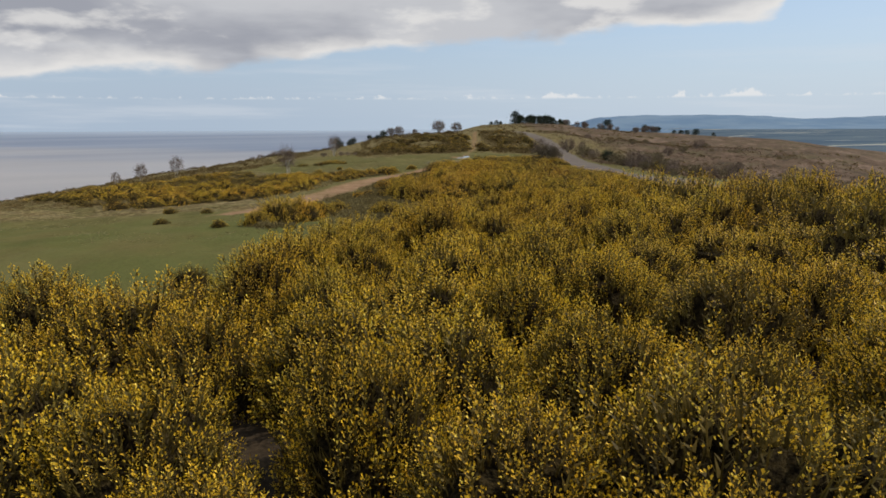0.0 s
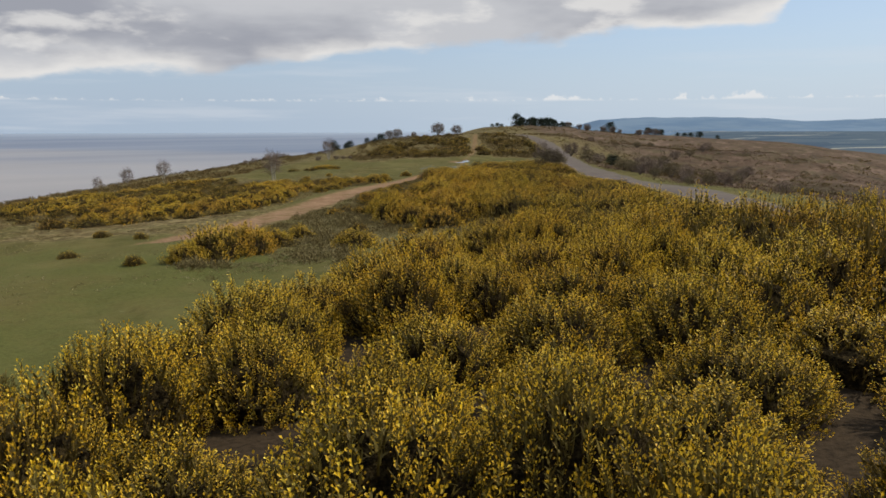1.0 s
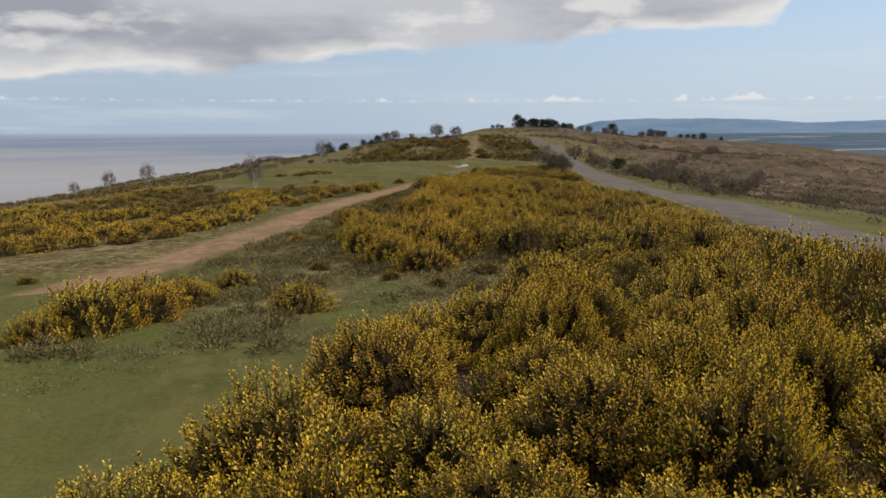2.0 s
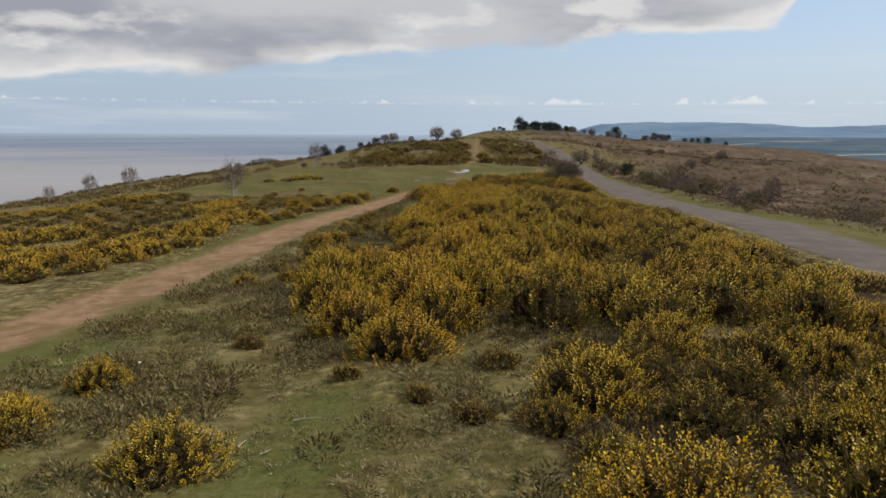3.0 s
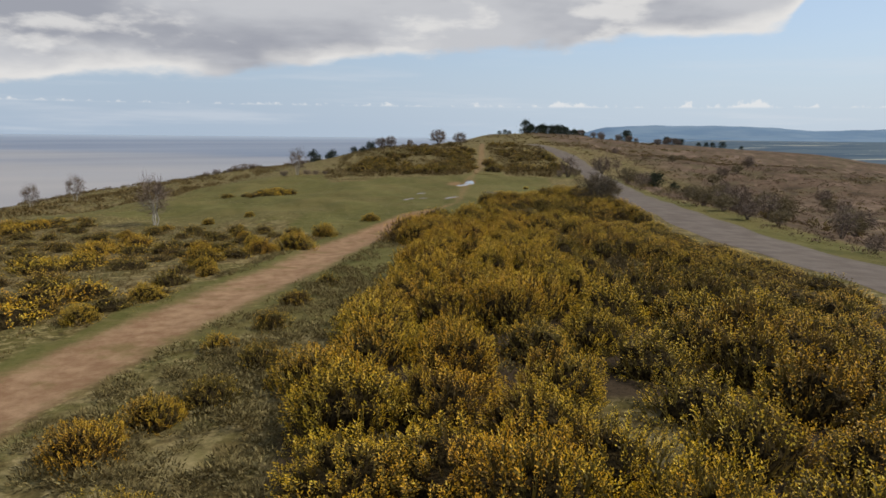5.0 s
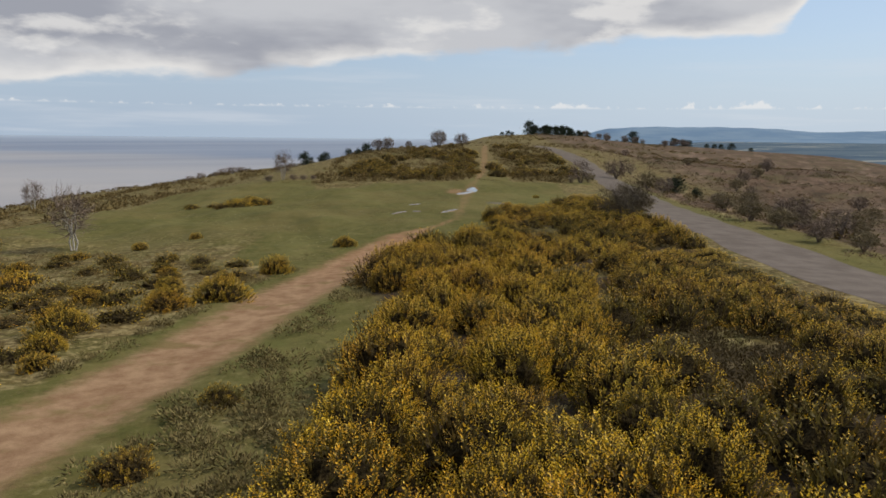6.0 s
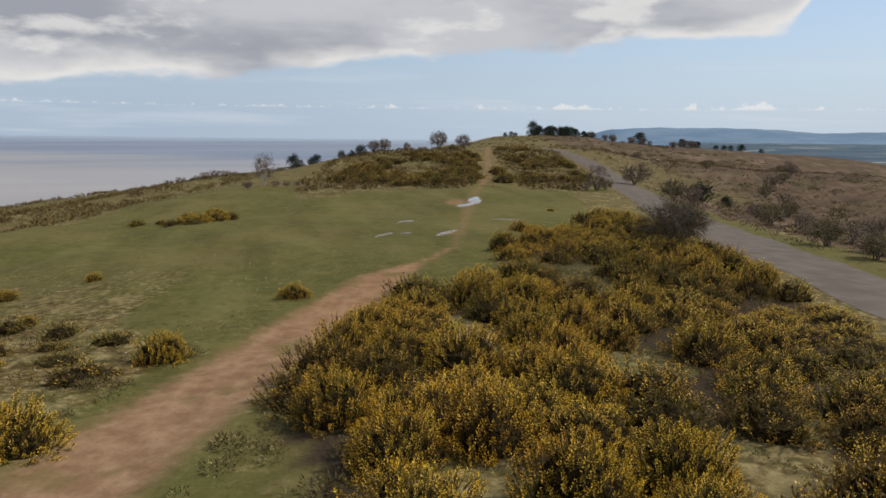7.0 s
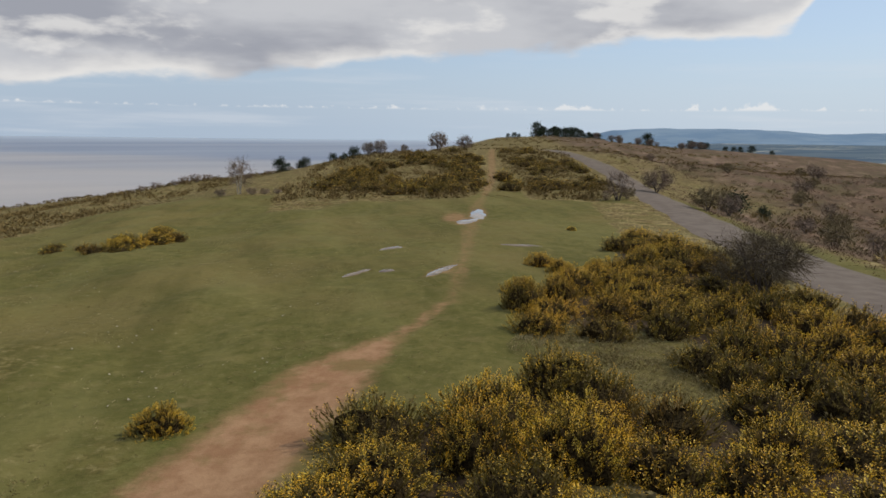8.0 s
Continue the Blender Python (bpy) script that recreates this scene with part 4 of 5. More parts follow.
def branching(r, height, width, bare, stems, limbs, twigs, thick, fine):
    """Wood of a leafless tree with an oval crown: stems and limbs, and a haze of fine twigs."""
    wood, hair, spots = [], [], []
    mid, half = height * (1 + bare) / 2, height * (1 - bare) / 2
    ph = r.uniform(0, 6.28, 3)

    def shell(a, e, k):
        lump = 1 + 0.16 * math.sin(3 * a + ph[0]) * math.cos(e) + 0.12 * math.sin(5 * a + 2 * e + ph[1])
        return np.array([math.cos(a) * math.cos(e) * width / 2, math.sin(a) * math.cos(e) * width / 2, math.sin(e) * half]) * k * lump + np.array([0, 0, mid])

    trunks = []
    for i in range(stems):
        a = i * 6.2832 / stems + r.uniform(-0.4, 0.4)
        top = shell(a, 0.75 if stems > 1 else 1.5, r.uniform(0.6, 0.85))
        foot = np.array([math.cos(a), math.sin(a), 0]) * 0.05 * height * (stems > 1) * 0.6 - np.array([0, 0, 0.15])
        line = [foot + (top - foot) * t + r.normal(0, 0.018 * height, 3) * (0 < t < 1) for t in np.linspace(0, 1, 6)]
        trunks.append(line)
        for k in range(5):
            wood.append(tube(line[k], line[k + 1], thick * (1 - 0.17 * k), thick * (0.83 - 0.17 * k), 6))
        spots += [line[k] + (line[k + 1] - line[k]) * r.uniform(0, 1) for k in range(2, 5)]
    for i in range(limbs):
        line = trunks[i % stems]
        t = r.uniform(0.9, 4.6)
        root = line[int(t)] + (line[int(t) + 1] - line[int(t)]) * (t % 1)
        tip = shell(r.uniform(0, 6.28), math.asin(r.uniform(-0.45, 0.95)), r.uniform(0.6, 0.9))
        if tip[2] < root[2]:
            tip[2] = root[2] + 0.1 * height
        bend = (root + tip) / 2 + r.normal(0, 0.03 * height, 3) - np.array([0, 0, 0.02 * height])
        wood.append(tube(root, bend, thick * 0.34, thick * 0.24, 4))
        hair.append(tube(bend, tip, thick * 0.24, thick * 0.08, 3))
        spots += [root + (bend - root) * k for k in (0.5, 0.9)] + [bend + (tip - bend) * k for k in (0.3, 0.6, 0.95)]
    spots = np.array(spots)
    for i in range(twigs):
        end = shell(r.uniform(0, 6.28), math.asin(r.uniform(-0.8, 1.0)), r.uniform(0.05, 1.0) ** 0.4)
        far = np.linalg.norm(spots - end, axis=1) + 0.5 * np.maximum(0, spots[:, 2] - end[2])
        root = spots[np.argsort(far)[r.integers(0, 3)]]
        d = end - root
        s = np.cross(d, r.normal(0, 1, 3))
        s = s / (np.linalg.norm(s) + 1e-6) * fine
        bend = root + d * 0.55 + r.normal(0, 0.02 * height, 3)
        hair.append((np.array([root - s, root + s, bend + s * 0.7, bend - s * 0.7, end]), np.array([(0, 1, 2), (0, 2, 3), (3, 2, 4)])))
        for k in range(2):
            p = bend + (end - bend) * r.uniform(0.1, 0.9)
            q = p + (d / (np.linalg.norm(d) + 1e-6) + r.normal(0, 0.6, 3) + np.array([0, 0, 0.25])) * height * r.uniform(0.04, 0.09)
            hair.append((np.array([p - s * 0.6, p + s * 0.6, q]), np.array([(0, 1, 2)])))
    return gather(wood), gather(hair)


def bare_tree(name, seed, shape, bark, twig, label, category, group=""):
    limbs, twigs = branching(np.random.default_rng(seed), *shape)
    ob = new(name)
    part("trunk", soup("trunk", *limbs, bark, True), ob)
    part("crown", soup("crown", *twigs, twig), ob, "fine bare twigs")
    return tagged(ob, label, category, group)


LEAF_V, LEAF_F = np.array([(-0.5, 0, 0), (0.5, 0, 0), (0.35, 0.25, 0.9), (-0.35, -0.2, 0.8)]), np.array([(0, 1, 2), (0, 2, 3)])


def evergreen(name, seed, height, width, bare, label, category, group="", clumps=26, each=34, leaf=0.16):
    """A dark evergreen: a trunk, and a crown of many small clumps of needles."""
    r = np.random.default_rng(seed)
    wood = [tube(np.array([0, 0, -0.2]), np.array([0.05, 0, height * 0.55]), height * 0.028, height * 0.018, 7), tube(np.array([0.05, 0, height * 0.55]), np.array([0, 0.04, height * 0.92]), height * 0.018, height * 0.006, 6)]
    spots = []
    for i in range(clumps):
        t = r.uniform(0, 1)
        z = height * (bare + (0.95 - bare) * t)
        w = width * 0.5 * math.sin(math.pi * (0.22 + 0.70 * t)) * r.uniform(0.35, 1.0)
        a = r.uniform(0, 6.28)
        c = np.array([math.cos(a) * w, math.sin(a) * w, z])
        spots.append(c)
        wood.append(tube(np.array([0, 0, max(0.1, z - w * 0.5)]), c, height * 0.007, height * 0.003, 3))
    spots = np.repeat(np.array(spots), each, 0)
    off = r.normal(0, 1, spots.shape) * np.array([0.10, 0.10, 0.07]) * (width + height * 0.4) * 0.9
    m = frames(spots + off, off + np.array([0, 0, 0.15]) * height * 0.4, r.uniform(0, 6.28, len(spots)), leaf * height * 0.28 * r.uniform(0.6, 1.4, len(spots)))
    ob = new(name)
    part("trunk", soup("trunk", *gather(wood), M_BARK, True), ob)
    part("crown", soup("crown", *spread(LEAF_V, LEAF_F, m), M_PINE), ob, "dark green needles in clumps")
    return tagged(ob, label, category, group)


def plant(ob, x, y, turn=0.0, size=1.0, sink=0.05):
    ob.matrix_basis = pose(x, y, ground(x, y) - sink, 0, 0, turn) @ Matrix.Diagonal((size, size, size, 1))
    return ob


def build_trees():
    r = np.random.default_rng(5)
    birch = bare_tree("birch_tree", 5, (4.2, 3.0, 0.12, 3, 20, 650, 0.06, 0.017), M_BIRCH, M_TWIG, "small leafless birch with pale trunk on the heath", "tree", "leafless birches")
    plant(birch, -22.0, 101.5)
    for x, y, turn, size in ((-60.6, 163, 80, 1.15), (-70.0, 166, 160, 1.1), (-64.5, 141, 250, 0.72), (-28.0, 185, 200, 1.3)):
        plant(copy_thing(birch, Matrix()), x, y, turn, size)
    shrub = (1.3, 2.2, 0.0, 5, 14, 300, 0.04, 0.028)
    sapling = bare_tree("bare_shrub", 14, shrub, M_BARK, M_TWIG, "low leafless shrub on the skyline of the slope", "shrub", "leafless shrubs on the slope")
    plant(sapling, -60, 226)
    for i, (x, y, size) in enumerate(((-57.6, 227, 1.2), (-55.8, 232, 1.0), (-55.2, 236, 1.4), (-53.4, 238, 1.5), (-52, 241, 1.3), (-30.5, 184, 0.9), (-26.0, 184, 0.9), (-24.4, 185, 0.8), (-22.8, 186, 0.7), (-44, 246, 0.9), (-40, 247, 0.8))):
        plant(copy_thing(sapling, Matrix()), x, y, i * 95, size)
    round_tree = bare_tree("bare_tree", 9, (5.0, 5.6, 0.02, 3, 24, 800, 0.15, 0.048), M_BARK, M_TWIG, "round-crowned leafless tree on the hill crest", "tree", "leafless trees on the crest")
    plant(round_tree, -1.5, 264, 0, 1.0)
    for x, y, turn, size in ((5.0, 266, 110, 0.8), (-16.0, 262, 40, 0.72), (-19.0, 263, 150, 0.66), (-10.5, 268, 200, 0.42)):
        plant(copy_thing(round_tree, Matrix()), x, y, turn, size)
    wood = bare_tree("bare_tree", 12, (5.5, 6.4, 0.0, 3, 18, 480, 0.2, 0.075), M_BARK, M_TWIG, "brown leafless tree of the far hilltop wood", "tree", "leafless trees of the far wood")
    for i in range(16):
        x = 92 + i * 4.4 + r.uniform(-2, 2)
        plant(copy_thing(wood, Matrix()) if i else wood, x, 540 + r.uniform(-25, 20), i * 63, r.uniform(0.6, 1.0))
    dense = bare_tree("thorn_bush", 23, (3.0, 4.2, 0.0, 8, 64, 3000, 0.06, 0.010), M_BARK, M_THORN, "broad dark leafless thorn bush between gorse and lane", "bush", "leafless bushes by the lane")
    plant(dense, 16.8, 116.6, 0, 1.12)
    thorn = bare_tree("thorn_bush", 21, (3.0, 3.8, 0.0, 5, 22, 700, 0.07, 0.030), M_BARK, M_TWIG, "dense grey-brown leafless thorn bush beside the lane", "bush", "leafless bushes by the lane")
    plant(thorn, 33.5, 194, 0, 1.3)
    olive = bare_tree("thorn_bush", 25, (2.6, 3.6, 0.0, 5, 20, 700, 0.06, 0.032), M_BARK, M_OLIVE, "olive-brown leafless bush on the slope beyond the lane", "bush", "leafless bushes by the lane")
    plant(olive, 18.3, 119.6, 0, 0.95)
    thin = bare_tree("thorn_bush", 22, (3.2, 3.0, 0.02, 5, 18, 420, 0.06, 0.022), M_BARK, M_TWIG, "thin leafless bush with reddish-brown twigs beside the lane", "bush", "leafless bushes by the lane")
    plant(thin, 23.6, 176, 0, 1.35)
    for i, (x, y, size) in enumerate(((33.4, 171.5, 1.2), (35.4, 169.5, 0.9), (36.8, 147.7, 1.0), (39.5, 146, 0.8), (29.2, 121.5, 0.85), (31.4, 118.5, 0.95), (28.8, 114.5, 0.75), (31.0, 110.0, 0.85), (34.4, 114.0, 1.0), (27.8, 106.5, 0.6), (28.8, 102.6, 0.55), (31.2, 97.5, 0.75), (26.0, 81.0, 0.4), (27.8, 87.5, 0.4), (35.5, 125, 0.9), (38, 134, 0.8),
                                    (45, 152, 0.8), (43, 166, 0.7), (50, 172, 1.0), (56, 186, 0.9), (61, 205, 1.1), (70, 224, 1.0), (48, 205, 0.8), (41, 213, 0.9), (80, 240, 1.0), (92, 262, 1.1), (66, 252, 0.9), (104, 290, 1.2), (84, 300, 1.0), (58, 290, 0.8), (25.4, 178.5, 0.7), (21.6, 173.8, 0.5), (38, 108, 0.8), (43, 116, 0.9), (50, 130, 0.9), (58, 146, 1.0), (66, 165, 0.9), (78, 190, 1.0), (46, 98, 0.8), (40, 90, 0.8), (120, 330, 1.2), (96, 340, 1.0))):
        plant(copy_thing((olive, thorn, olive, thin)[i % 4], Matrix()), x, y, i * 77 % 360, size)
    holly = evergreen("holly_tree", 31, 3.2, 3.0, 0.05, "dark round evergreen tree on the seaward slope", "tree", "evergreens of the seaward slope", 30, 40, 0.2)
    plant(holly, -34.2, 236)
    for x, y, size in ((-31.2, 240, 0.55), (-29.6, 238, 0.7), (-25.0, 246, 0.6), (-22.5, 246, 0.5), (-20.4, 248, 0.85), (42.0, 184, 0.95), (45.2, 182.5, 0.55)):
        plant(copy_thing(holly, Matrix()), x, y, x * 40, size)
    pine = evergreen("pine_tree", 41, 9.0, 7.0, 0.0, "dark green pine in the clump on the far hilltop", "tree", "pines of the hilltop clump", 34, 36)
    plant(pine, 55, 556)
    for i in range(25):
        x = 57 + i * 1.6 + r.uniform(-1, 1)
        plant(copy_thing(pine, Matrix()), x, 558 + r.uniform(-8, 14), i * 50, r.uniform(0.55, 0.85) * (1.0 if i < 19 else 0.7), 1.3)
    lone = evergreen("pine_tree", 43, 6.0, 6.6, 0.0, "dark pine standing on the far brown ridge", "tree", "pines along the far ridge", 44, 40)
    plant(lone, 119, 524, 0, 1.15)
    for x, y, size in ((150.5, 541, 0.9), (156.5, 540, 0.75), (160.5, 541, 0.75), (172, 539, 0.5), (177, 539, 0.55), (183, 543, 0.6), (187, 536, 0.8), (203, 543, 0.5), (37, 556, 0.5), (41, 558, 0.6), (44, 556, 0.45)):
        plant(copy_thing(lone, Matrix()), x, y, x * 37, size, 0.7)


build_trees()


# ---- puddles and small things on the ground ----
def puddle_material():
    m = Mat("puddle_water", 0.06, 0.5)
    c = m.mix(m.ramp(m.noise(1.2, 4), 0.35, 0.7), (0.10, 0.075, 0.055), (0.17, 0.135, 0.10))
    return m.colour(c).m


M_PUDDLE = puddle_material()


def build_puddles():
    for i, (px, py, a, b, turn) in enumerate(PUDDLES):
        r = np.random.default_rng(60 + i)
        ph = r.uniform(0, 6.28, 4)
        n = 40
        k = np.arange(n) * 6.2832 / n
        rad = 1 + 0.13 * np.sin(2 * k + ph[3]) + 0.10 * np.sin(3 * k + ph[0]) + 0.06 * np.sin(7 * k + ph[1]) + 0.04 * np.sin(13 * k + ph[2])
        c, s = math.cos(radians(turn)), math.sin(radians(turn))
        u, v = a * rad * np.cos(k), b * rad * np.sin(k)
        x, y = px + u * c - v * s, py + u * s + v * c
        fx, fy = np.concatenate([px + (x - px) * 1.0, px + (x - px) * 0.5, [px]]), np.concatenate([y, py + (y - py) * 0.5, [py]])
        z = np.array([ground(p, q) for p, q in zip(fx, fy)])
        z[:n] -= 0.05
        z[n:] = z[n:] + 0.045
        f = []
        for j in range(n):
            q = (j + 1) % n
            f += [(j, q, n + q), (j, n + q, n + j), (n + j, n + q, 2 * n)]
        tagged(new("puddle", soup("puddle", np.stack([fx, fy, z], -1), f, M_PUDDLE, True)), "shallow brown puddle of rainwater in the worn turf", "puddle", "puddles in the turf", kind="structure")


build_puddles()


def tuft_piece(r, blades, splay, wide, reach):
    """A low cushion: short blades standing out all over a small mound."""
    v, f = [], []
    for i in range(blades):
        a, rise = i * 2.4 + r.uniform(-0.5, 0.5), (i + 0.5) / blades
        flat = math.sqrt(1 - rise * rise)
        b = np.array([math.cos(a) * flat, math.sin(a) * flat, rise * 0.75]) * r.uniform(0.55, 0.9)
        d = np.array([b[0] * splay, b[1] * splay, 0.22 + b[2] * 0.5]) + r.normal(0, 0.13, 3)
        d *= reach * r.uniform(0.38, 0.62) / np.linalg.norm(d)
        s = np.cross(d, r.normal(0, 1, 3))
        s *= wide / np.linalg.norm(s)
        n = len(v)
        v += [tuple(b - s), tuple(b + s), tuple(b + d)]
        f.append((n, n + 1, n + 2))
    return np.array(v), np.array(f)


def cover(name, label, category, material, places, lo, hi, blades, splay, wide, seed, reach=1.0):
    """Low plants strewn over the heath, as one sheet of stuff."""
    r = np.random.default_rng(seed)
    p = np.array(places)
    at = np.stack([p[:, 0], p[:, 1], [ground(a, b) for a, b in p]], -1)
    up = np.array([[0, 0, 1.0]]) + r.normal(0, 0.18, at.shape)
    m = frames(at, up, r.uniform(0, 6.28, len(at)), r.uniform(lo, hi, len(at)))
    v, f = gather([spread(*tuft_piece(r, blades, splay, wide, reach), m[i::4]) for i in range(4)])
    tagged(new(name, soup(name, v, f, material)), label, category, kind="stuff")


def build_cover():
    r = np.random.default_rng(17)

    def strew(n, x0, x1, y0, y1, test):
        out = []
        for x, y in zip(r.uniform(x0, x1, n), r.uniform(y0, y1, n)):
            if test(x, y):
                out.append((x, y))
        return out

    def off_track(x, y, gap=1.15):
        d, w = dist_line(np.array([x]), np.array([y]), PATH_LINE)
        if d[0] < w[0] * gap:
            return False
        d, w = dist_line(np.array([x]), np.array([y]), ROAD_LINE)
        return d[0] > w[0] + 0.25

    dry = strew(5000, -8.5, 17, 26, 100, lambda x, y: off_track(x, y) and noise.noise((x * 0.35, y * 0.35, 0)) > 0.05)
    dry += strew(4500, -34, -6, 40, 98, lambda x, y: off_track(x, y) and noise.noise((x * 0.3, y * 0.3, 5)) > 0.1)
    dry += strew(2600, 24, 34, 60, 200, lambda x, y: off_track(x, y) and noise.noise((x * 0.3, y * 0.3, 9)) > -0.1)
    cover("dry_grass", "tussocks of dry olive grass across the heath", "grass", M_TUSSOCK, dry, 0.07, 0.17, 22, 0.9, 0.06, 1)
    turf = strew(15000, -36, 2, 92, 150, lambda x, y: off_track(x, y) and noise.noise((x * 0.25, y * 0.25, 15)) > 0.08)
    turf += strew(5000, -22, -5, 14, 44, lambda x, y: off_track(x, y) and noise.noise((x * 0.25, y * 0.25, 25)) > 0.1)
    cover("turf_tuft", "short tufts of pale grass in the grazed turf", "grass", M_STRAW, turf, 0.03, 0.08, 7, 0.9, 0.2, 4)
    tuft = strew(11000, -36, 3, 92, 160, lambda x, y: off_track(x, y) and noise.noise((x * 0.2, y * 0.3, 35)) > 0.0)
    cover("rough_turf", "darker tufts of coarse grass in the turf", "grass", M_TUSSOCK, tuft, 0.03, 0.08, 7, 0.9, 0.16, 9)
    brown = strew(15000, -62, -9, 44, 116, lambda x, y: inside(x, y, HEATHS[0]) and off_track(x, y, 1.5) and noise.noise((x * 0.16, y * 0.16, 2)) > -0.3)
    brown += strew(6000, -30, 30, 156, 268, lambda x, y: (inside(x, y, HEATHS[2]) or inside(x, y, HEATHS[3])) and off_track(x, y, 1.5))
    brown += strew(1500, -30, 22, 172, 200, lambda x, y: off_track(x, y, 1.5) and noise.noise((x * 0.2, y * 0.2, 6)) > 0.15)
    brown += strew(12000, -110, -34, 110, 290, lambda x, y: inside(x, y, HEATHS[1]) or x < -38 and noise.noise((x * 0.05, y * 0.03, 28)) > 0.0)
    cover("heather", "low dark brown heather over the heath", "heather", M_HEATHER, brown, 0.10, 0.26, 18, 0.8, 0.09, 2, 0.75)
    def in_bed(x, y):
        return any(inside(x, y, bed) for bed in DARK_BEDS)

    ling = strew(10500, -7.5, 17, 28, 93, lambda x, y: off_track(x, y, 1.35) and not inside(x, y, THICKET_B) and not in_bed(x, y) and noise.noise((x * 0.45, y * 0.45, 12)) > (0.0 if x < 3.5 else -0.5))
    ling += strew(3200, -3, 16, 40, 121, lambda x, y: inside(x, y, THICKET_B) and noise.noise((x * 0.5, y * 0.5, 52)) > -0.1)
    ling += strew(3000, -8, -0.5, 34, 76, lambda x, y: off_track(x, y, 1.6 + 0.9 * noise.noise((x * 0.5, y * 0.3, 44))) and not inside(x, y, THICKET_B) and noise.noise((x * 0.4, y * 0.4, 62)) > 0.0)
    cover("ling", "knee-high brown heather clumps round the gorse", "heather", M_LING, ling, 0.15, 0.42, 60, 0.8, 0.050, 7, 0.55)
    deep = strew(9000, -4, 16, 30, 87, lambda x, y: in_bed(x, y) and noise.noise((x * 0.5, y * 0.5, 14)) > -0.45)
    cover("dark_heather", "dark brown heather in beds among the gorse", "heather", M_DARK_LING, deep, 0.18, 0.46, 60, 0.8, 0.050, 10, 0.55)
    straw = strew(2600, 4, 11, 100, 109, lambda x, y: any(math.hypot(x - a, y - b) < c + 0.5 for a, b, c in CLEARINGS))
    straw += strew(1200, 62, 96, 350, 425, lambda x, y: noise.noise((x * 0.08, y * 0.05, 77)) > 0.05)
    straw += strew(3500, -7, 4, 28, 48, lambda x, y: off_track(x, y, 1.3) and not inside(x, y, THICKET_A) and noise.noise((x * 0.6, y * 0.6, 39)) > -0.05)
    straw += strew(5000, -8, 16, 27, 60, lambda x, y: off_track(x, y, 1.3) and not inside(x, y, THICKET_B) and noise.noise((x * 0.5, y * 0.5, 32)) > 0.05)
    cover("straw_grass", "bleached straw-coloured grass between the bushes", "grass", M_STRAW, straw, 0.08, 0.2, 26, 1.0, 0.055, 8, 0.8)
    fern = strew(9000, 26, 120, 55, 300, lambda x, y: off_track(x, y, 1.2) and x > 26 + 0.05 * max(0, y - 110) and noise.noise((x * 0.09, y * 0.09, 4)) > -0.18)
    cover("dead_bracken", "flattened pinkish-brown dead bracken on the slope", "bracken", M_BRACKEN, fern, 0.2, 0.5, 14, 0.9, 0.11, 3)
    scrub = strew(2600, 20, 150, 90, 560, lambda x, y: off_track(x, y, 1.6) and x > 31 + 0.05 * max(0, y - 110) and noise.noise((x * 0.03, y * 0.03, 8)) > 0.05)
    scrub += strew(2400, -110, -34, 120, 265, lambda x, y: inside(x, y, HEATHS[1]) and noise.noise((x * 0.09, y * 0.06, 58)) > -0.15)
    scrub += strew(1500, -26, 30, 170, 268, lambda x, y: (inside(x, y, HEATHS[2]) or inside(x, y, HEATHS[3])) and off_track(x, y, 1.6) and dist_line(np.array([x]), np.array([y]), CREST_LINE)[0][0] > 1.6)
    scrub += strew(2600, -60, 130, 268, 560, lambda x, y: off_track(x, y, 1.6) and noise.noise((x * 0.04, y * 0.025, 18)) > 0.0)
    cover("scrub", "low brown heath scrub over the far slopes", "scrub", M_HEATHER, scrub, 0.35, 1.0, 26, 0.8, 0.11, 5)
    shrubs = strew(620, 27, 130, 75, 330, lambda x, y: off_track(x, y, 1.6) and x > 29 + 0.05 * max(0, y - 110) and noise.noise((x * 0.07 + y * 0.02, y * 0.035, 88)) > 0.02)
    cover("dwarf_shrub", "rounded olive and brown shrubs over the landward slope", "shrub", M_OLIVE, shrubs, 0.5, 1.3, 60, 0.8, 0.06, 6)


build_cover()


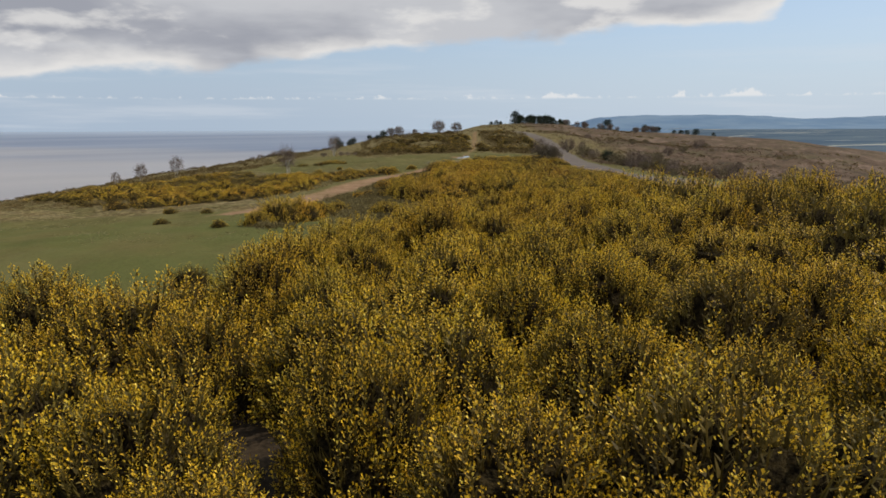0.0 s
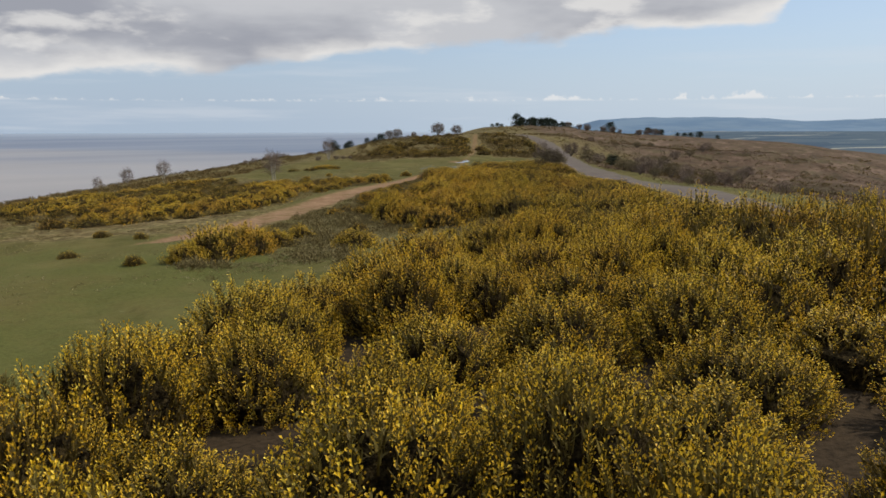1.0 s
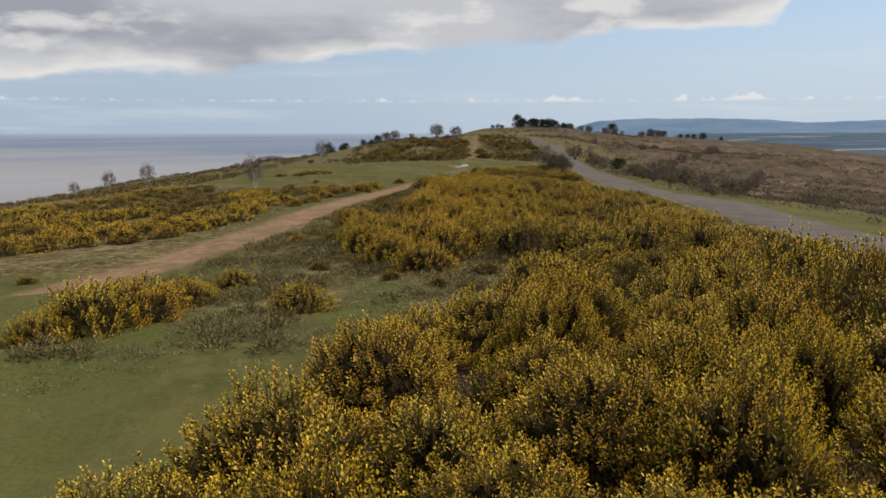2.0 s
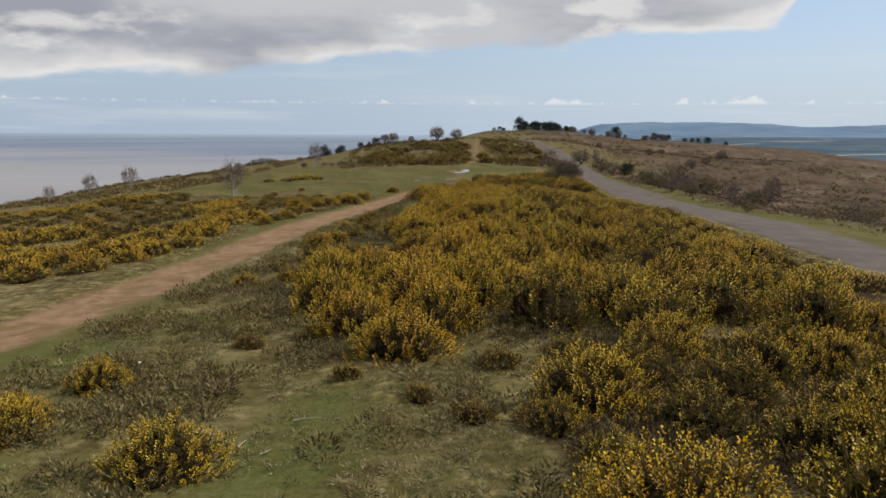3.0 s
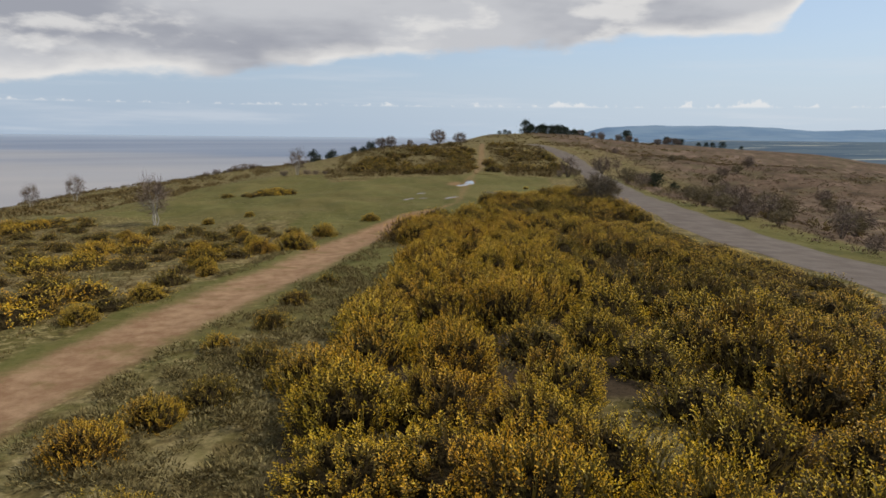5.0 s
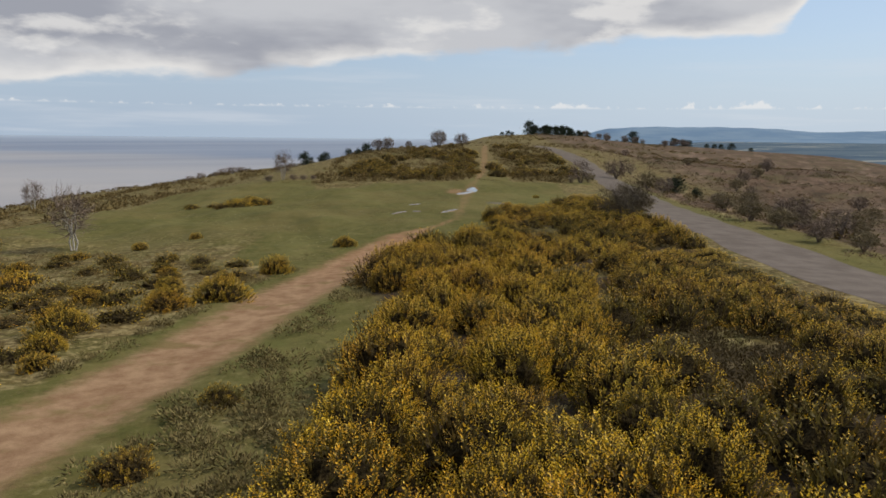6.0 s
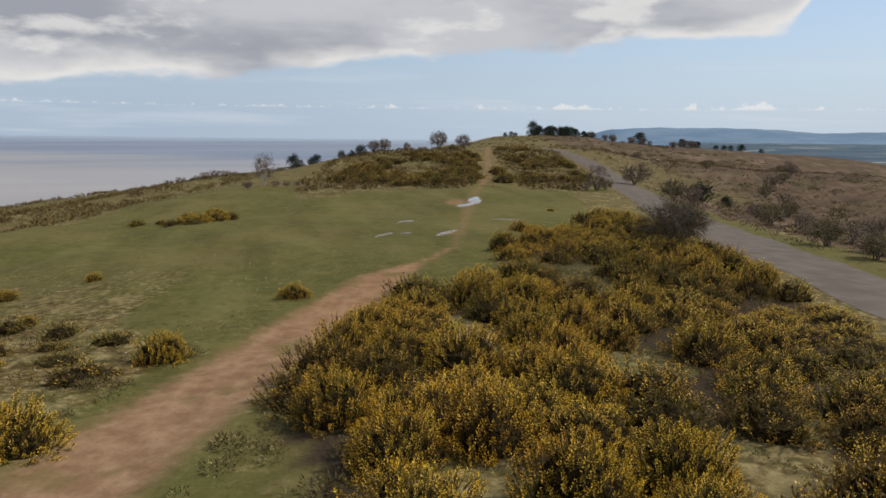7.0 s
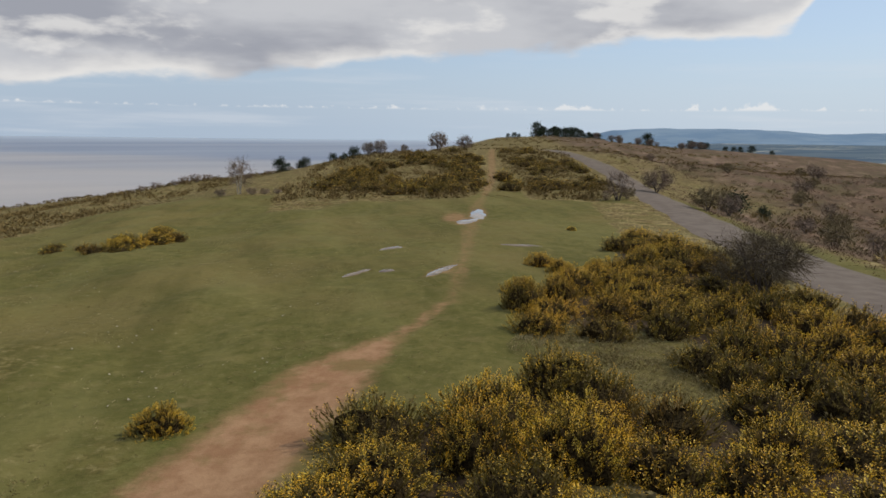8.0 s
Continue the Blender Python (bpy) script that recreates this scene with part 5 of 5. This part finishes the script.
def build_litter():
    """A short white post and a few dry sticks in the clearing."""
    white = Mat("weathered_white_paint", 0.7)
    white.colour(white.mix(white.noise(40, 3), (0.74, 0.72, 0.68), (0.52, 0.49, 0.44)))
    post = new("marker_post")
    x, y = -5.0, 37.0
    bm = bmesh.new()
    bmesh.ops.create_cube(bm, size=1.0, matrix=Matrix.Translation((0, 0, 0.09)) @ Matrix.Diagonal((0.06, 0.06, 0.26, 1)))
    bmesh.ops.bevel(bm, geom=bm.edges[:], offset=0.006, segments=1, affect="EDGES")
    me = bpy.data.meshes.new("stake")
    bm.to_mesh(me)
    bm.free()
    me.materials.append(white.m)
    part("stake", me, post)
    post.matrix_basis = pose(x, y, ground(x, y) - 0.02, 3, 2, 20)
    tagged(post, "short white-painted marker stake in the grass", "post")
    r = np.random.default_rng(90)
    dry = Mat("dry_stick", 0.9)
    dry.colour(dry.mix(dry.noise(20, 3), (0.42, 0.36, 0.27), (0.24, 0.19, 0.13)))
    for x, y, length, turn in ((-1.1, 33.6, 0.34, 20), (-1.7, 32.6, 0.22, 75), (-2.2, 33.0, 0.18, 130), (-1.3, 32.3, 0.2, 40), (3.2, 33.9, 0.3, 160)):
        d = np.array([math.cos(radians(turn)), math.sin(radians(turn)), 0.05])
        a = np.array([0, 0, 0.03])
        b = a + d * length * 0.55
        c = b + (d + r.normal(0, 0.35, 3) * np.array([1, 1, 0.3])) * length * 0.5
        v, f = gather([tube(a, b, 0.014, 0.011, 5), tube(b, c, 0.011, 0.005, 5), tube(b, b + np.array([-d[1], d[0], 0.4]) * length * 0.25, 0.007, 0.003, 4)])
        stick = new("fallen_stick", soup("fallen_stick", v, f, dry.m, True))
        stick.matrix_basis = pose(x, y, ground(x, y) + 0.03)
        tagged(stick, "bleached dry stick lying in the grass", "stick", "dry sticks in the clearing")


build_litter()


def build_flecks():
    """Small pale stones strewn in the grazed turf beside the path."""
    r = np.random.default_rng(77)
    m = Mat("pale_stone", 0.85)
    m.colour(m.mix(m.island(), (0.22, 0.20, 0.14), (0.42, 0.38, 0.31)))
    v0 = np.array([(1, 0, 0), (0.2, 0.9, 0.1), (-0.9, 0.3, 0), (-0.4, -0.8, 0.1), (0.5, -0.7, 0), (0.1, 0.1, 0.7)])
    f0 = np.array([(0, 1, 5), (1, 2, 5), (2, 3, 5), (3, 4, 5), (4, 0, 5)])
    at = []
    for x, y in zip(r.uniform(-26, -3, 420), r.uniform(84, 128, 420)):
        d, w = dist_line(np.array([x]), np.array([y]), PATH_LINE)
        if d[0] > w[0] + 0.5 and noise.noise((x * 0.2, y * 0.2, 93)) > 0.05:
            at.append((x, y, ground(x, y) + 0.03))
    at = np.array(at)
    mats = frames(at, np.array([[0, 0, 1.0]]) + r.normal(0, 0.2, at.shape), r.uniform(0, 6.28, len(at)), r.uniform(0.018, 0.045, len(at)))
    tagged(new("stone", soup("stone", *spread(v0, f0, mats), m.m)), "small pale stones strewn in the grazed turf", "stone", kind="stuff")


build_flecks()
